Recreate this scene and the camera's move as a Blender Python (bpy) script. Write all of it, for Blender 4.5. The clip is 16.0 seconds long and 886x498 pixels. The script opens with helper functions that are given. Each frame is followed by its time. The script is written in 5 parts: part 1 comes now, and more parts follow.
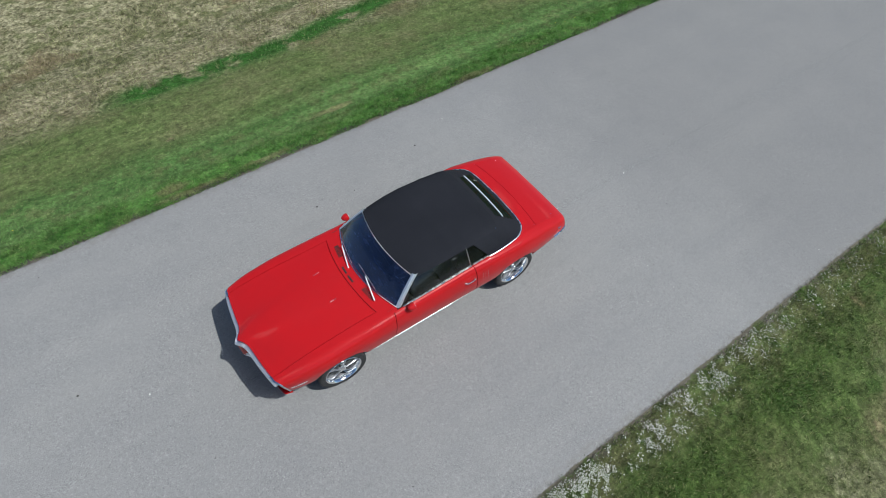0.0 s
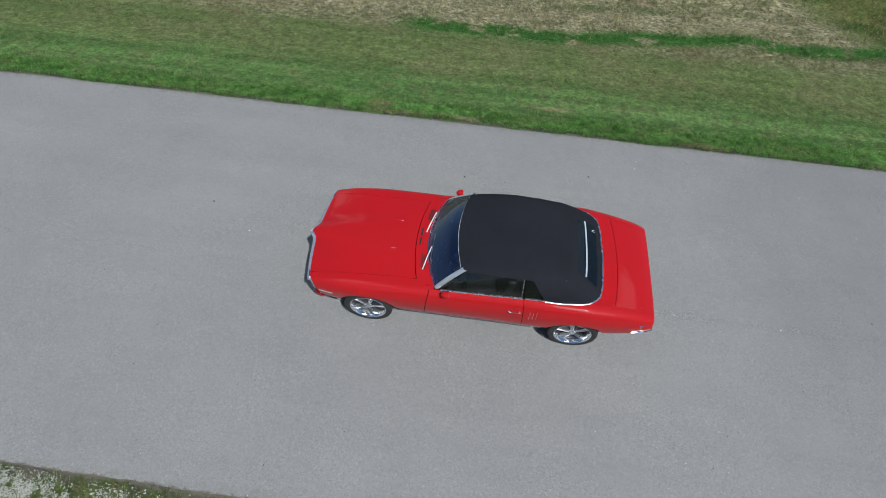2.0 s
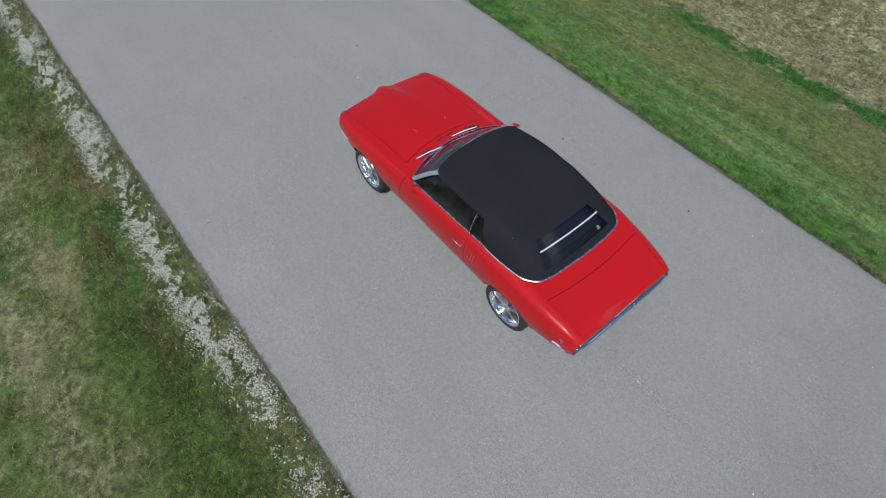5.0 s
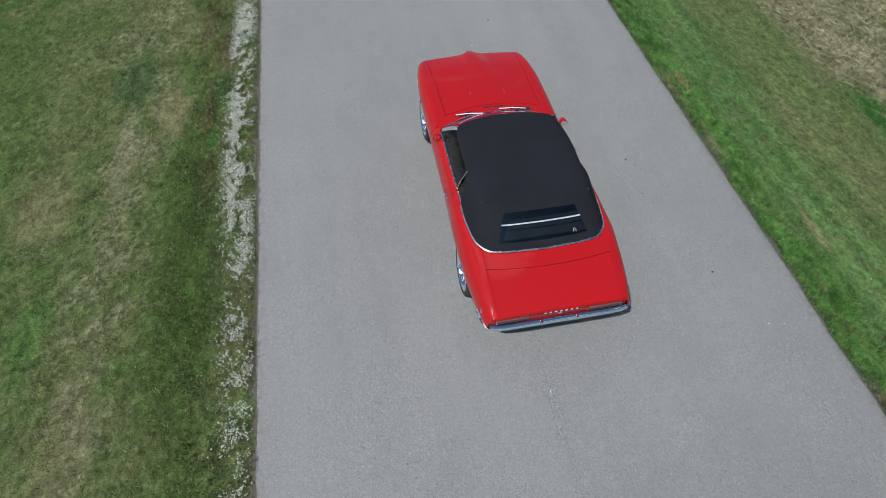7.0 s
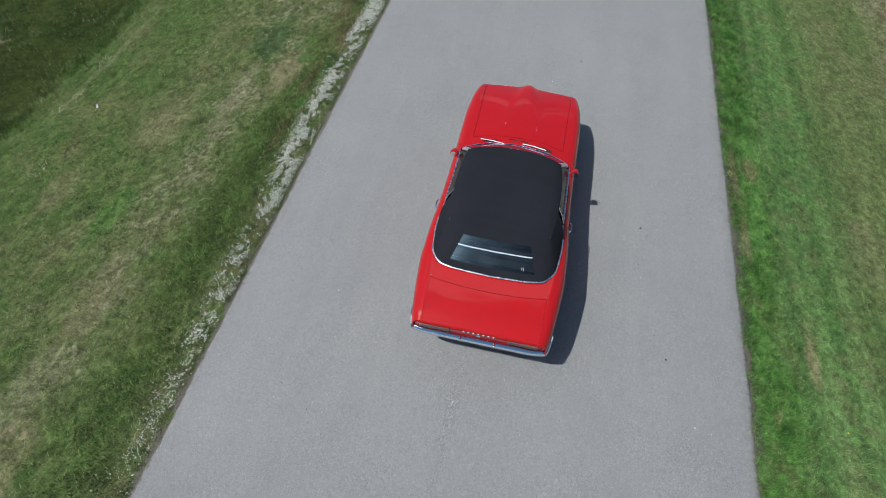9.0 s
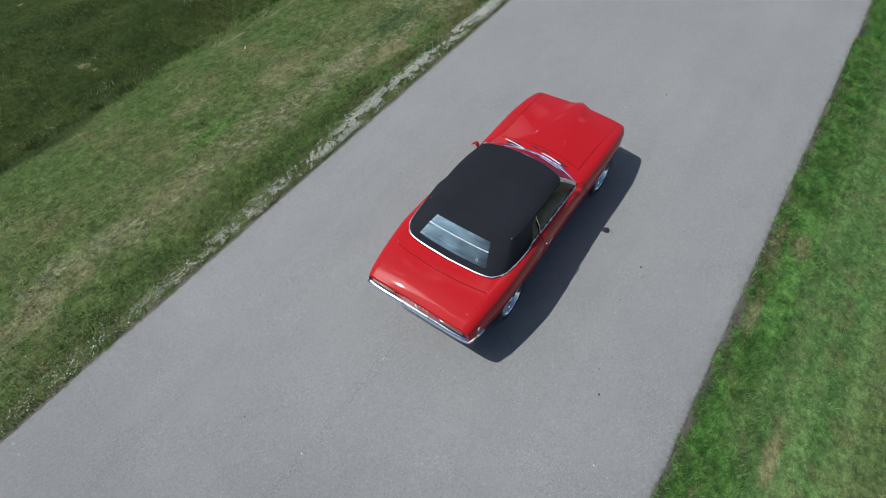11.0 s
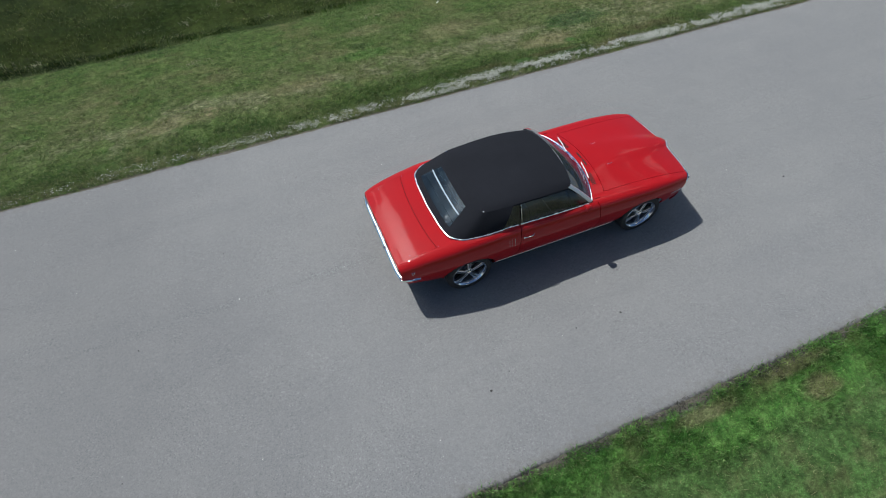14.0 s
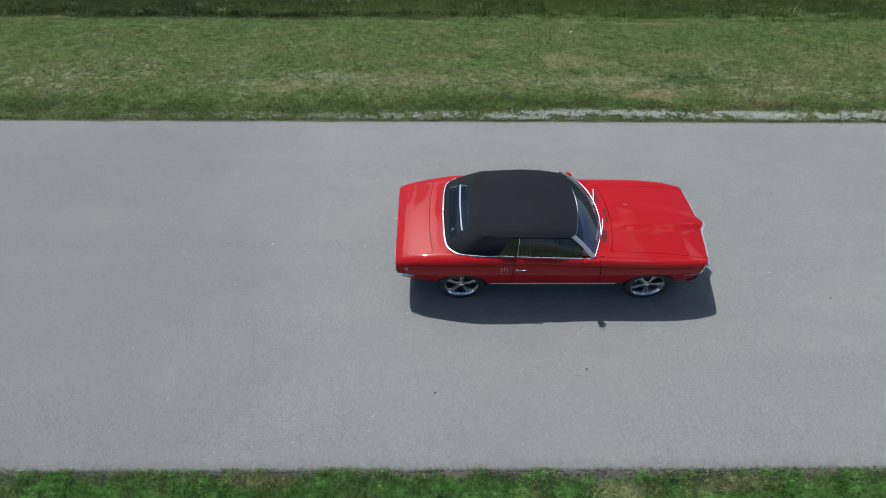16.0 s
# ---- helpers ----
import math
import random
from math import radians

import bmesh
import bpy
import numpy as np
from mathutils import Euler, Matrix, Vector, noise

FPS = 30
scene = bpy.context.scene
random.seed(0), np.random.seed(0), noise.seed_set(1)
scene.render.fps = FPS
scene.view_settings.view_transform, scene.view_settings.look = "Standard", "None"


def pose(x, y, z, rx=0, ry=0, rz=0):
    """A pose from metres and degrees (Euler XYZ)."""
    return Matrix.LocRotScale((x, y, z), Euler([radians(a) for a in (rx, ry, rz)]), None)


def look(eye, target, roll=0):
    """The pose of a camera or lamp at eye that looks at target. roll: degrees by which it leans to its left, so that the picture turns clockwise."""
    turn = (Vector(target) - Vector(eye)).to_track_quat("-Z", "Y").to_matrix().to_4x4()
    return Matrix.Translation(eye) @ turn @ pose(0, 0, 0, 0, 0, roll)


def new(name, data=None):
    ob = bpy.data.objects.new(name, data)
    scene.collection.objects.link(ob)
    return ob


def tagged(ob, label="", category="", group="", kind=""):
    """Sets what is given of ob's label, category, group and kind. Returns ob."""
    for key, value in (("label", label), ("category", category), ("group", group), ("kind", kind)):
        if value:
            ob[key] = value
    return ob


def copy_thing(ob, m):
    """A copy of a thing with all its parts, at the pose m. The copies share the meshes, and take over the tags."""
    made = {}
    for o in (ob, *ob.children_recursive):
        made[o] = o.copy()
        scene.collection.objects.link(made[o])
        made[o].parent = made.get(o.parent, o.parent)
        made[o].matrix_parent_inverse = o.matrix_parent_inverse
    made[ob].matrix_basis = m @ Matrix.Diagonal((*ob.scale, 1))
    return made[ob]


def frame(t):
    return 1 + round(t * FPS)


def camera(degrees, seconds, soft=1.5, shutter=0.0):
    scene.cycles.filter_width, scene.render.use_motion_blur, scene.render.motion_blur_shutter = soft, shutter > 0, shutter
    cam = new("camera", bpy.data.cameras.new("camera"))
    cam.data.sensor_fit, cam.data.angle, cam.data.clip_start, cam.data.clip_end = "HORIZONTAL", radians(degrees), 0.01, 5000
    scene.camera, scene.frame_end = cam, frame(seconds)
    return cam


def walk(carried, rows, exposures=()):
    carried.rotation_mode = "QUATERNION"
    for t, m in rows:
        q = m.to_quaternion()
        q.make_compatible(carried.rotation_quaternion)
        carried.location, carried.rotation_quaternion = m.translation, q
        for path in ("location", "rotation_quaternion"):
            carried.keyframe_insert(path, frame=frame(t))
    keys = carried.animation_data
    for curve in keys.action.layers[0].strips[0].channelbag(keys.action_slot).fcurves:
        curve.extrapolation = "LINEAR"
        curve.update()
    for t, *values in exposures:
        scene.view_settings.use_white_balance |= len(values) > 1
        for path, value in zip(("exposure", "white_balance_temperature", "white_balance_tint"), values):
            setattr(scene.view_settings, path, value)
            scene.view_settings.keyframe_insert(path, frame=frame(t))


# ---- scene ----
cam = camera(78.7, 16.0, soft=0.7)
PATH = [
    (0, (2.031, 3.763, 6.712), (1.333, 2.81, 5.098), 2.1),
    (0.5, (1.573, 3.965, 6.701), (1.112, 2.881, 5.084), 2.2),
    (1, (1.138, 4.109, 6.73), (0.897, 2.963, 5.109), 3.1),
    (1.5, (0.635, 4.21, 6.809), (0.561, 3.047, 5.183), 3.1),
    (2, (0.111, 4.302, 6.753), (0.209, 3.146, 5.123), 3.2),
    (2.5, (-0.415, 4.397, 6.669), (-0.154, 3.274, 5.034), 3.4),
    (3, (-0.93, 4.346, 6.652), (-0.512, 3.283, 5.01), 3.5),
    (3.5, (-1.56, 4.213, 6.467), (-1.037, 3.2, 4.824), 3.1),
    (4, (-2.138, 4.025, 6.214), (-1.5, 3.083, 4.569), 2.6),
    (6.5, (-4.52, 2.206, 5.647), (-3.413, 1.831, 4.024), 1.6),
    (7, (-4.825, 1.846, 5.725), (-3.683, 1.597, 4.102), 1.9),
    (7.5, (-5.051, 1.385, 5.914), (-3.89, 1.271, 4.29), 1.9),
    (8, (-5.176, 0.877, 6.091), (-4.008, 0.884, 4.467), 1.7),
    (8.5, (-5.222, 0.366, 6.249), (-4.058, 0.484, 4.626), 1.7),
    (9, (-5.187, -0.129, 6.345), (-4.042, 0.1, 4.721), 1.7),
    (9.2, (-5.179, -0.332, 6.381), (-4.045, -0.056, 4.756), 1.6),
    (11.5, (-4.64, -2.888, 6.558), (-3.768, -2.065, 4.957), -2.9),
    (12, (-4.393, -3.304, 6.551), (-3.595, -2.396, 4.958), -2.4),
    (12.5, (-4.143, -3.634, 6.479), (-3.419, -2.654, 4.893), -1.9),
    (13, (-3.875, -3.935, 6.373), (-3.249, -2.885, 4.79), -1.5),
    (13.5, (-3.617, -4.338, 6.335), (-3.068, -3.237, 4.759), -1.2),
    (14, (-3.28, -4.678, 6.322), (-2.825, -3.534, 4.746), -0.9),
    (14.5, (-2.902, -4.914, 6.413), (-2.547, -3.731, 4.84), -0.4),
    (15, (-2.496, -5.112, 6.559), (-2.252, -3.9, 4.987), 0.1),
    (15.5, (-2.109, -5.228, 6.676), (-1.982, -3.997, 5.105), 0.4),
    (16, (-1.724, -5.346, 6.893), (-1.703, -4.108, 5.323), 0.8),
]
EXPOSURES = [(t, stops - 0.03, 6270, 6.5) for t, stops in ((0, -0.01), (1.0, -0.12), (1.5, -0.13), (2.5, -0.13), (3.5, -0.19), (6.5, -0.15), (7.5, -0.12), (8, -0.07), (9, -0.04), (12, -0.12), (13, -0.20), (14, -0.19), (14.5, -0.12), (15, -0.06), (16, -0.05))]
walk(cam, [(t, look(eye, target, roll)) for t, eye, target, roll in PATH], EXPOSURES)

# ---- world and sun ----
SUN = Vector((-0.385, 0.505, 1.0)).normalized()
world = bpy.data.worlds.new("sky")
scene.world = world
world.use_nodes = True
wn = world.node_tree.nodes
sky = wn.new("ShaderNodeTexSky")
sky.sky_type = "NISHITA"
sky.sun_disc = False
sky.sun_elevation = math.asin(SUN.z)
sky.sun_rotation = math.atan2(SUN.x, SUN.y)
sky.air_density, sky.dust_density, sky.ozone_density = 0.9, 0.1, 3.0
wl = world.node_tree.links
# scattered fair-weather clouds over the clear sky
way = wn.new("ShaderNodeTexCoord")
split = wn.new("ShaderNodeSeparateXYZ")
wl.new(way.outputs["Generated"], split.inputs[0])
lift = wn.new("ShaderNodeMath")
lift.operation = "MAXIMUM"
lift.inputs[1].default_value = 0.12
wl.new(split.outputs[2], lift.inputs[0])
plane = wn.new("ShaderNodeVectorMath")
plane.operation = "DIVIDE"
wl.new(way.outputs["Generated"], plane.inputs[0])
wl.new(lift.outputs[0], plane.inputs[1])
puff = wn.new("ShaderNodeTexNoise")
puff.inputs["Scale"].default_value, puff.inputs["Detail"].default_value, puff.inputs["Roughness"].default_value = 1.35, 6.0, 0.58
drift = wn.new("ShaderNodeVectorMath")
drift.inputs[1].default_value = (8.9, 4.6, 0.0)
wl.new(plane.outputs[0], drift.inputs[0])
wl.new(drift.outputs[0], puff.inputs["Vector"])
cover = wn.new("ShaderNodeMapRange")
cover.inputs["From Min"].default_value, cover.inputs["From Max"].default_value = 0.575, 0.625
wl.new(puff.outputs["Fac"], cover.inputs["Value"])
# the sky is clear towards the horizon
clear = wn.new("ShaderNodeMapRange")
clear.inputs["From Min"].default_value, clear.inputs["From Max"].default_value = 0.36, 0.52
wl.new(split.outputs[2], clear.inputs["Value"])
cover_high = wn.new("ShaderNodeMath")
cover_high.operation = "MULTIPLY"
wl.new(cover.outputs["Result"], cover_high.inputs[0])
wl.new(clear.outputs["Result"], cover_high.inputs[1])
clouds = wn.new("ShaderNodeMix")
clouds.data_type = "RGBA"
wl.new(cover_high.outputs[0], clouds.inputs[0])
wl.new(sky.outputs["Color"], clouds.inputs[6])
# clouds shine brighter round the sun
bright = wn.new("ShaderNodeVectorMath")
bright.operation = "DOT_PRODUCT"
bright.inputs[1].default_value = SUN
wl.new(way.outputs["Generated"], bright.inputs[0])
glow = wn.new("ShaderNodeMath")
glow.operation = "POWER"
glow.use_clamp = True
glow.inputs[1].default_value = 22.0
wl.new(bright.outputs["Value"], glow.inputs[0])
tone = wn.new("ShaderNodeMix")
tone.data_type = "RGBA"
tone.inputs[6].default_value, tone.inputs[7].default_value = (14.0, 14.3, 14.8, 1), (88.0, 88.0, 87.0, 1)
wl.new(glow.outputs[0], tone.inputs[0])
wl.new(tone.outputs[2], clouds.inputs[7])
wl.new(clouds.outputs[2], wn["Background"].inputs["Color"])
wn["Background"].inputs["Strength"].default_value = 0.080
sun = new("sun", bpy.data.lights.new("sun", "SUN"))
sun.data.energy, sun.data.angle, sun.data.color = 4.7, radians(0.53), (1.0, 0.975, 0.93)
sun.matrix_world = look(SUN * 60, (0, 0, 0))


# ---- materials ----
class Nodes:
    """A Principled material and short ways to add nodes to it."""

    def __init__(self, name, color=(0.5, 0.5, 0.5), rough=0.5, metal=0.0, **more):
        self.mat = bpy.data.materials.new(name)
        self.mat.use_nodes = True
        self.tree = self.mat.node_tree
        self.bsdf = self.tree.nodes["Principled BSDF"]
        self.bsdf.inputs["Base Color"].default_value = (*color, 1)
        self.bsdf.inputs["Roughness"].default_value = rough
        self.bsdf.inputs["Metallic"].default_value = metal
        for key, value in more.items():
            self.bsdf.inputs[key.replace("_", " ")].default_value = value

    def add(self, kind, **inputs):
        node = self.tree.nodes.new("ShaderNode" + kind)
        for key, value in inputs.items():
            self.put(value, node.inputs[key.replace("_", " ")])
        return node

    def put(self, value, socket):
        if isinstance(value, bpy.types.NodeSocket):
            self.tree.links.new(value, socket)
        else:
            socket.default_value = value

    def coords(self, scale=(1, 1, 1)):
        c = self.add("TexCoord")
        m = self.add("Mapping", Vector=c.outputs["Object"])
        m.inputs["Scale"].default_value = scale
        return m.outputs["Vector"]

    def noise(self, scale, detail=3.0, rough=0.55, vector=None):
        n = self.add("TexNoise", Scale=scale, Detail=detail, Roughness=rough)
        if vector is not None:
            self.put(vector, n.inputs["Vector"])
        return n.outputs["Fac"]

    def ramp(self, value, stops):
        r = self.add("ValToRGB", Fac=value)
        while len(r.color_ramp.elements) < len(stops):
            r.color_ramp.elements.new(0.5)
        for e, (pos, col) in zip(r.color_ramp.elements, stops):
            e.position = pos
            e.color = (*col, 1) if len(col) == 3 else col
        return r.outputs["Color"]

    def grey(self, value, lo, hi, a=0.0, b=1.0):
        r = self.add("MapRange", Value=value)
        for key, v in (("From Min", lo), ("From Max", hi), ("To Min", a), ("To Max", b)):
            r.inputs[key].default_value = v
        return r.outputs["Result"]

    def mix(self, fac, a, b, blend="MIX"):
        m = self.add("Mix")
        m.data_type, m.blend_type = "RGBA", blend
        self.put(fac, m.inputs[0])
        for value, socket in ((a, m.inputs[6]), (b, m.inputs[7])):
            self.put((*value, 1) if isinstance(value, tuple) and len(value) == 3 else value, socket)
        return m.outputs[2]

    def math(self, op, a, b=0.0):
        m = self.add("Math")
        m.operation = op
        self.put(a, m.inputs[0])
        self.put(b, m.inputs[1])
        return m.outputs[0]

    def base(self, value):
        self.put(value, self.bsdf.inputs["Base Color"])
        return self

    def rough(self, value):
        self.put(value, self.bsdf.inputs["Roughness"])
        return self

    def bump(self, height, strength=0.3, distance=0.01):
        b = self.add("Bump", Height=height, Strength=strength, Distance=distance)
        self.put(b.outputs["Normal"], self.bsdf.inputs["Normal"])
        return self


def paint_material():
    n = Nodes("red_paint", (0.37, 0.004, 0.007), 0.45, 0.0, Specular_IOR_Level=0.05, Coat_Weight=0.65, Coat_IOR=1.45, Coat_Roughness=0.03)
    v = n.coords()
    dust = n.noise(3.0, 5.0, 0.6, v)
    flake = n.noise(900.0, 1.0, 0.5, v)
    red = n.mix(n.grey(dust, 0.3, 0.75), (0.375, 0.0065, 0.0095), (0.345, 0.0085, 0.0115))
    n.base(n.mix(n.grey(flake, 0.4, 0.6, 0.0, 0.10), red, (0.55, 0.02, 0.02)))
    n.put(n.grey(n.noise(1.7, 4.0, 0.6, v), 0.35, 0.75, 0.02, 0.06), n.bsdf.inputs["Coat Roughness"])
    n.bump(n.noise(160.0, 2.0, 0.5, v), 0.02, 0.001)
    return n.mat


def fabric_material():
    n = Nodes("black_canvas", (0.02, 0.02, 0.022), 0.9, Specular_IOR_Level=0.2)
    v = n.coords()
    fade = n.noise(2.2, 5.0, 0.6, v)
    lint = n.noise(420.0, 2.0, 0.6, v)
    col = n.mix(n.grey(fade, 0.3, 0.7), (0.0085, 0.0095, 0.0135), (0.0125, 0.0135, 0.0185))
    n.base(n.mix(n.grey(lint, 0.5, 0.8, 0.0, 0.4), col, (0.023, 0.024, 0.029)))
    weave = n.add("TexVoronoi", Vector=v, Scale=700.0).outputs["Distance"]
    slack = n.noise(5.0, 3.0, 0.5, v)
    n.bump(n.math("ADD", n.math("MULTIPLY", weave, 0.08), n.math("MULTIPLY", slack, 1.0)), 0.25, 0.012)
    return n.mat


def chrome_material(name="chrome", lo=0.02, hi=0.10):
    n = Nodes(name, (0.88, 0.89, 0.90), 0.06, 1.0)
    v = n.coords()
    n.rough(n.grey(n.noise(9.0, 4.0, 0.6, v), 0.35, 0.75, lo, hi))
    return n.mat


def alloy_material():
    n = Nodes("polished_alloy", (0.72, 0.73, 0.75), 0.16, 1.0)
    v = n.coords()
    n.rough(n.grey(n.noise(14.0, 4.0, 0.6, v), 0.3, 0.75, 0.10, 0.26))
    return n.mat


def glass_material(name, tint, gloss_rough=0.0, shine=1.0, haze=0.0, sheen=(0.80, 0.92, 1.0)):
    n = Nodes(name)
    n.tree.nodes.remove(n.bsdf)
    clear = n.add("BsdfTransparent", Color=(*tint, 1))
    gloss = n.add("BsdfGlossy", Roughness=gloss_rough)
    f = n.add("Fresnel", IOR=1.52)
    m = n.add("MixShader", Fac=n.math("MULTIPLY", f.outputs[0], shine))
    n.put(clear.outputs[0], m.inputs[1])
    n.put(gloss.outputs[0], m.inputs[2])
    if haze:
        # fine scratches and dust spread the sun's reflection; sheen paints in the reflected sky's blue
        dull = n.add("BsdfGlossy", Roughness=0.33, Color=(*sheen, 1))
        worn = n.noise(9.0, 5.0, 0.65, n.coords((1.0, 0.5, 1.0)))
        k = n.add("MixShader", Fac=n.grey(worn, 0.35, 0.65, haze * 0.6, haze * 1.3))
        n.put(m.outputs[0], k.inputs[1])
        n.put(dull.outputs[0], k.inputs[2])
        m = k
    n.put(m.outputs[0], n.tree.nodes["Material Output"].inputs["Surface"])
    return n.mat


def plain_material(name, color, rough, metal=0.0, scale=30.0, var=0.25, bump=0.1, **more):
    n = Nodes(name, color, rough, metal, **more)
    v = n.coords()
    a = tuple(c * (1 - var) for c in color)
    b = tuple(min(1, c * (1 + var)) for c in color)
    n.base(n.mix(n.noise(scale, 5.0, 0.6, v), a, b))
    n.rough(n.grey(n.noise(scale * 0.4, 3.0, 0.5, v), 0.3, 0.7, rough * 0.85, min(1.0, rough * 1.15)))
    n.bump(n.noise(scale * 6, 3.0, 0.6, v), bump, 0.003)
    return n.mat


def asphalt_material():
    n = Nodes("worn_asphalt", (0.17, 0.17, 0.175), 0.9, Specular_IOR_Level=0.3)
    v = n.coords()
    streak = n.coords((0.10, 1.3, 1.0))
    big = n.noise(0.33, 5.0, 0.6, v)
    lane = n.noise(1.5, 4.0, 0.55, streak)
    mott = n.noise(7.0, 5.0, 0.65, v)
    grain = n.noise(85.0, 3.0, 0.7, v)
    cell = n.add("TexVoronoi", Vector=v, Scale=95.0)
    chip = n.grey(cell.outputs["Distance"], 0.0, 0.5)
    tone = n.add("SeparateColor", Color=cell.outputs["Color"]).outputs[0]
    worn = n.noise(1.15, 5.0, 0.62, v)
    col = n.mix(n.grey(big, 0.3, 0.7), (0.198, 0.199, 0.201), (0.236, 0.235, 0.231))
    col = n.mix(n.grey(lane, 0.35, 0.7, 0.0, 0.60), col, (0.186, 0.188, 0.192))
    col = n.mix(n.grey(worn, 0.42, 0.68, 0.0, 0.25), col, (0.262, 0.260, 0.252))
    col = n.mix(n.grey(mott, 0.35, 0.75, 0.0, 0.28), col, (0.264, 0.262, 0.255))
    # bare aggregate shows more in some patches than in others
    bare = n.grey(n.noise(0.9, 4.0, 0.65, v), 0.40, 0.62, 0.35, 1.0)
    col = n.mix(n.math("MULTIPLY", bare, n.grey(tone, 0.95, 0.97, 0.0, 0.30)), col, (0.42, 0.415, 0.40))
    col = n.mix(n.math("MULTIPLY", bare, n.grey(tone, 0.10, 0.05, 0.0, 0.38)), col, (0.10, 0.10, 0.104))
    col = n.mix(n.grey(grain, 0.42, 0.66, 0.0, 0.34), col, (0.125, 0.125, 0.13))
    coarse = n.noise(26.0, 5.0, 0.75, v)
    col = n.mix(n.grey(coarse, 0.50, 0.66, 0.0, 0.20), col, (0.34, 0.338, 0.328))
    col = n.mix(n.grey(coarse, 0.48, 0.34, 0.0, 0.20), col, (0.14, 0.14, 0.142))
    chips = n.grey(tone, 0.0, 1.0, 0.87, 1.13)
    col = n.mix(n.grey(bare, 0.0, 1.0, 0.3, 1.0), col, n.mix(1.0, col, n.add("CombineColor", Red=chips, Green=chips, Blue=chips).outputs[0], "MULTIPLY"))
    # the joint between the two paving passes: a ragged crack in a strip of loose aggregate
    xyz = n.add("SeparateXYZ", Vector=v)
    off = n.math("ABSOLUTE", n.math("ADD", xyz.outputs[1], n.grey(n.noise(1.1, 4.0, 0.6, v), 0.0, 1.0, -0.22, -0.10)))
    some = n.grey(n.noise(0.8, 4.0, 0.7, v), 0.42, 0.60)
    strip = n.math("MULTIPLY", n.grey(off, 0.10, 0.02), some)
    col = n.mix(n.math("MULTIPLY", strip, n.grey(tone, 0.86, 0.92, 0.0, 0.26)), col, (0.40, 0.445, 0.43))
    col = n.mix(n.math("MULTIPLY", strip, n.grey(tone, 0.24, 0.14, 0.0, 0.60)), col, (0.09, 0.09, 0.094))
    joint = n.math("MULTIPLY", n.grey(off, 0.026, 0.006), n.math("MULTIPLY", n.grey(n.noise(2.3, 4.0, 0.7, v), 0.44, 0.58), n.grey(n.noise(40.0, 3.0, 0.7, v), 0.38, 0.54)))
    col = n.mix(n.math("MULTIPLY", joint, 0.13), col, (0.07, 0.07, 0.07))
    # darker asphalt behind the car, partly lens falloff put into the colour
    aft_x = n.math("ADD", xyz.outputs[0], n.grey(big, 0.2, 0.8, -1.2, 1.2))
    col = n.mix(n.grey(aft_x, -3.6, -6.0, 0.0, 0.17), col, (0.05, 0.05, 0.051))
    # dirt along the edges
    rim = n.math("ADD", n.math("ABSOLUTE", xyz.outputs[1]), n.grey(mott, 0.3, 0.7, -0.12, 0.12))
    col = n.mix(n.grey(rim, 3.24, 3.42, 0.0, 0.62), col, (0.135, 0.124, 0.112))
    # the broken rim itself, coloured dark with the thin shadow line along it
    lip = n.math("ADD", n.math("ABSOLUTE", xyz.outputs[1]), n.math("MULTIPLY", n.math("GREATER_THAN", xyz.outputs[1], 0.0), 0.045))
    lip = n.math("ADD", lip, n.grey(n.noise(14.0, 4.0, 0.7, v), 0.3, 0.7, -0.03, 0.03))
    col = n.mix(n.grey(lip, 3.345, 3.39, 0.0, 0.75), col, n.mix(grain, (0.035, 0.034, 0.033), (0.085, 0.080, 0.074)))
    n.base(n.mix(1.0, col, (1.005, 1.0, 1.005), "MULTIPLY"))
    n.bump(n.math("SUBTRACT", n.math("MULTIPLY", grain, 0.6), n.math("MULTIPLY", chip, 0.6)), 0.5, 0.006)
    return n.mat


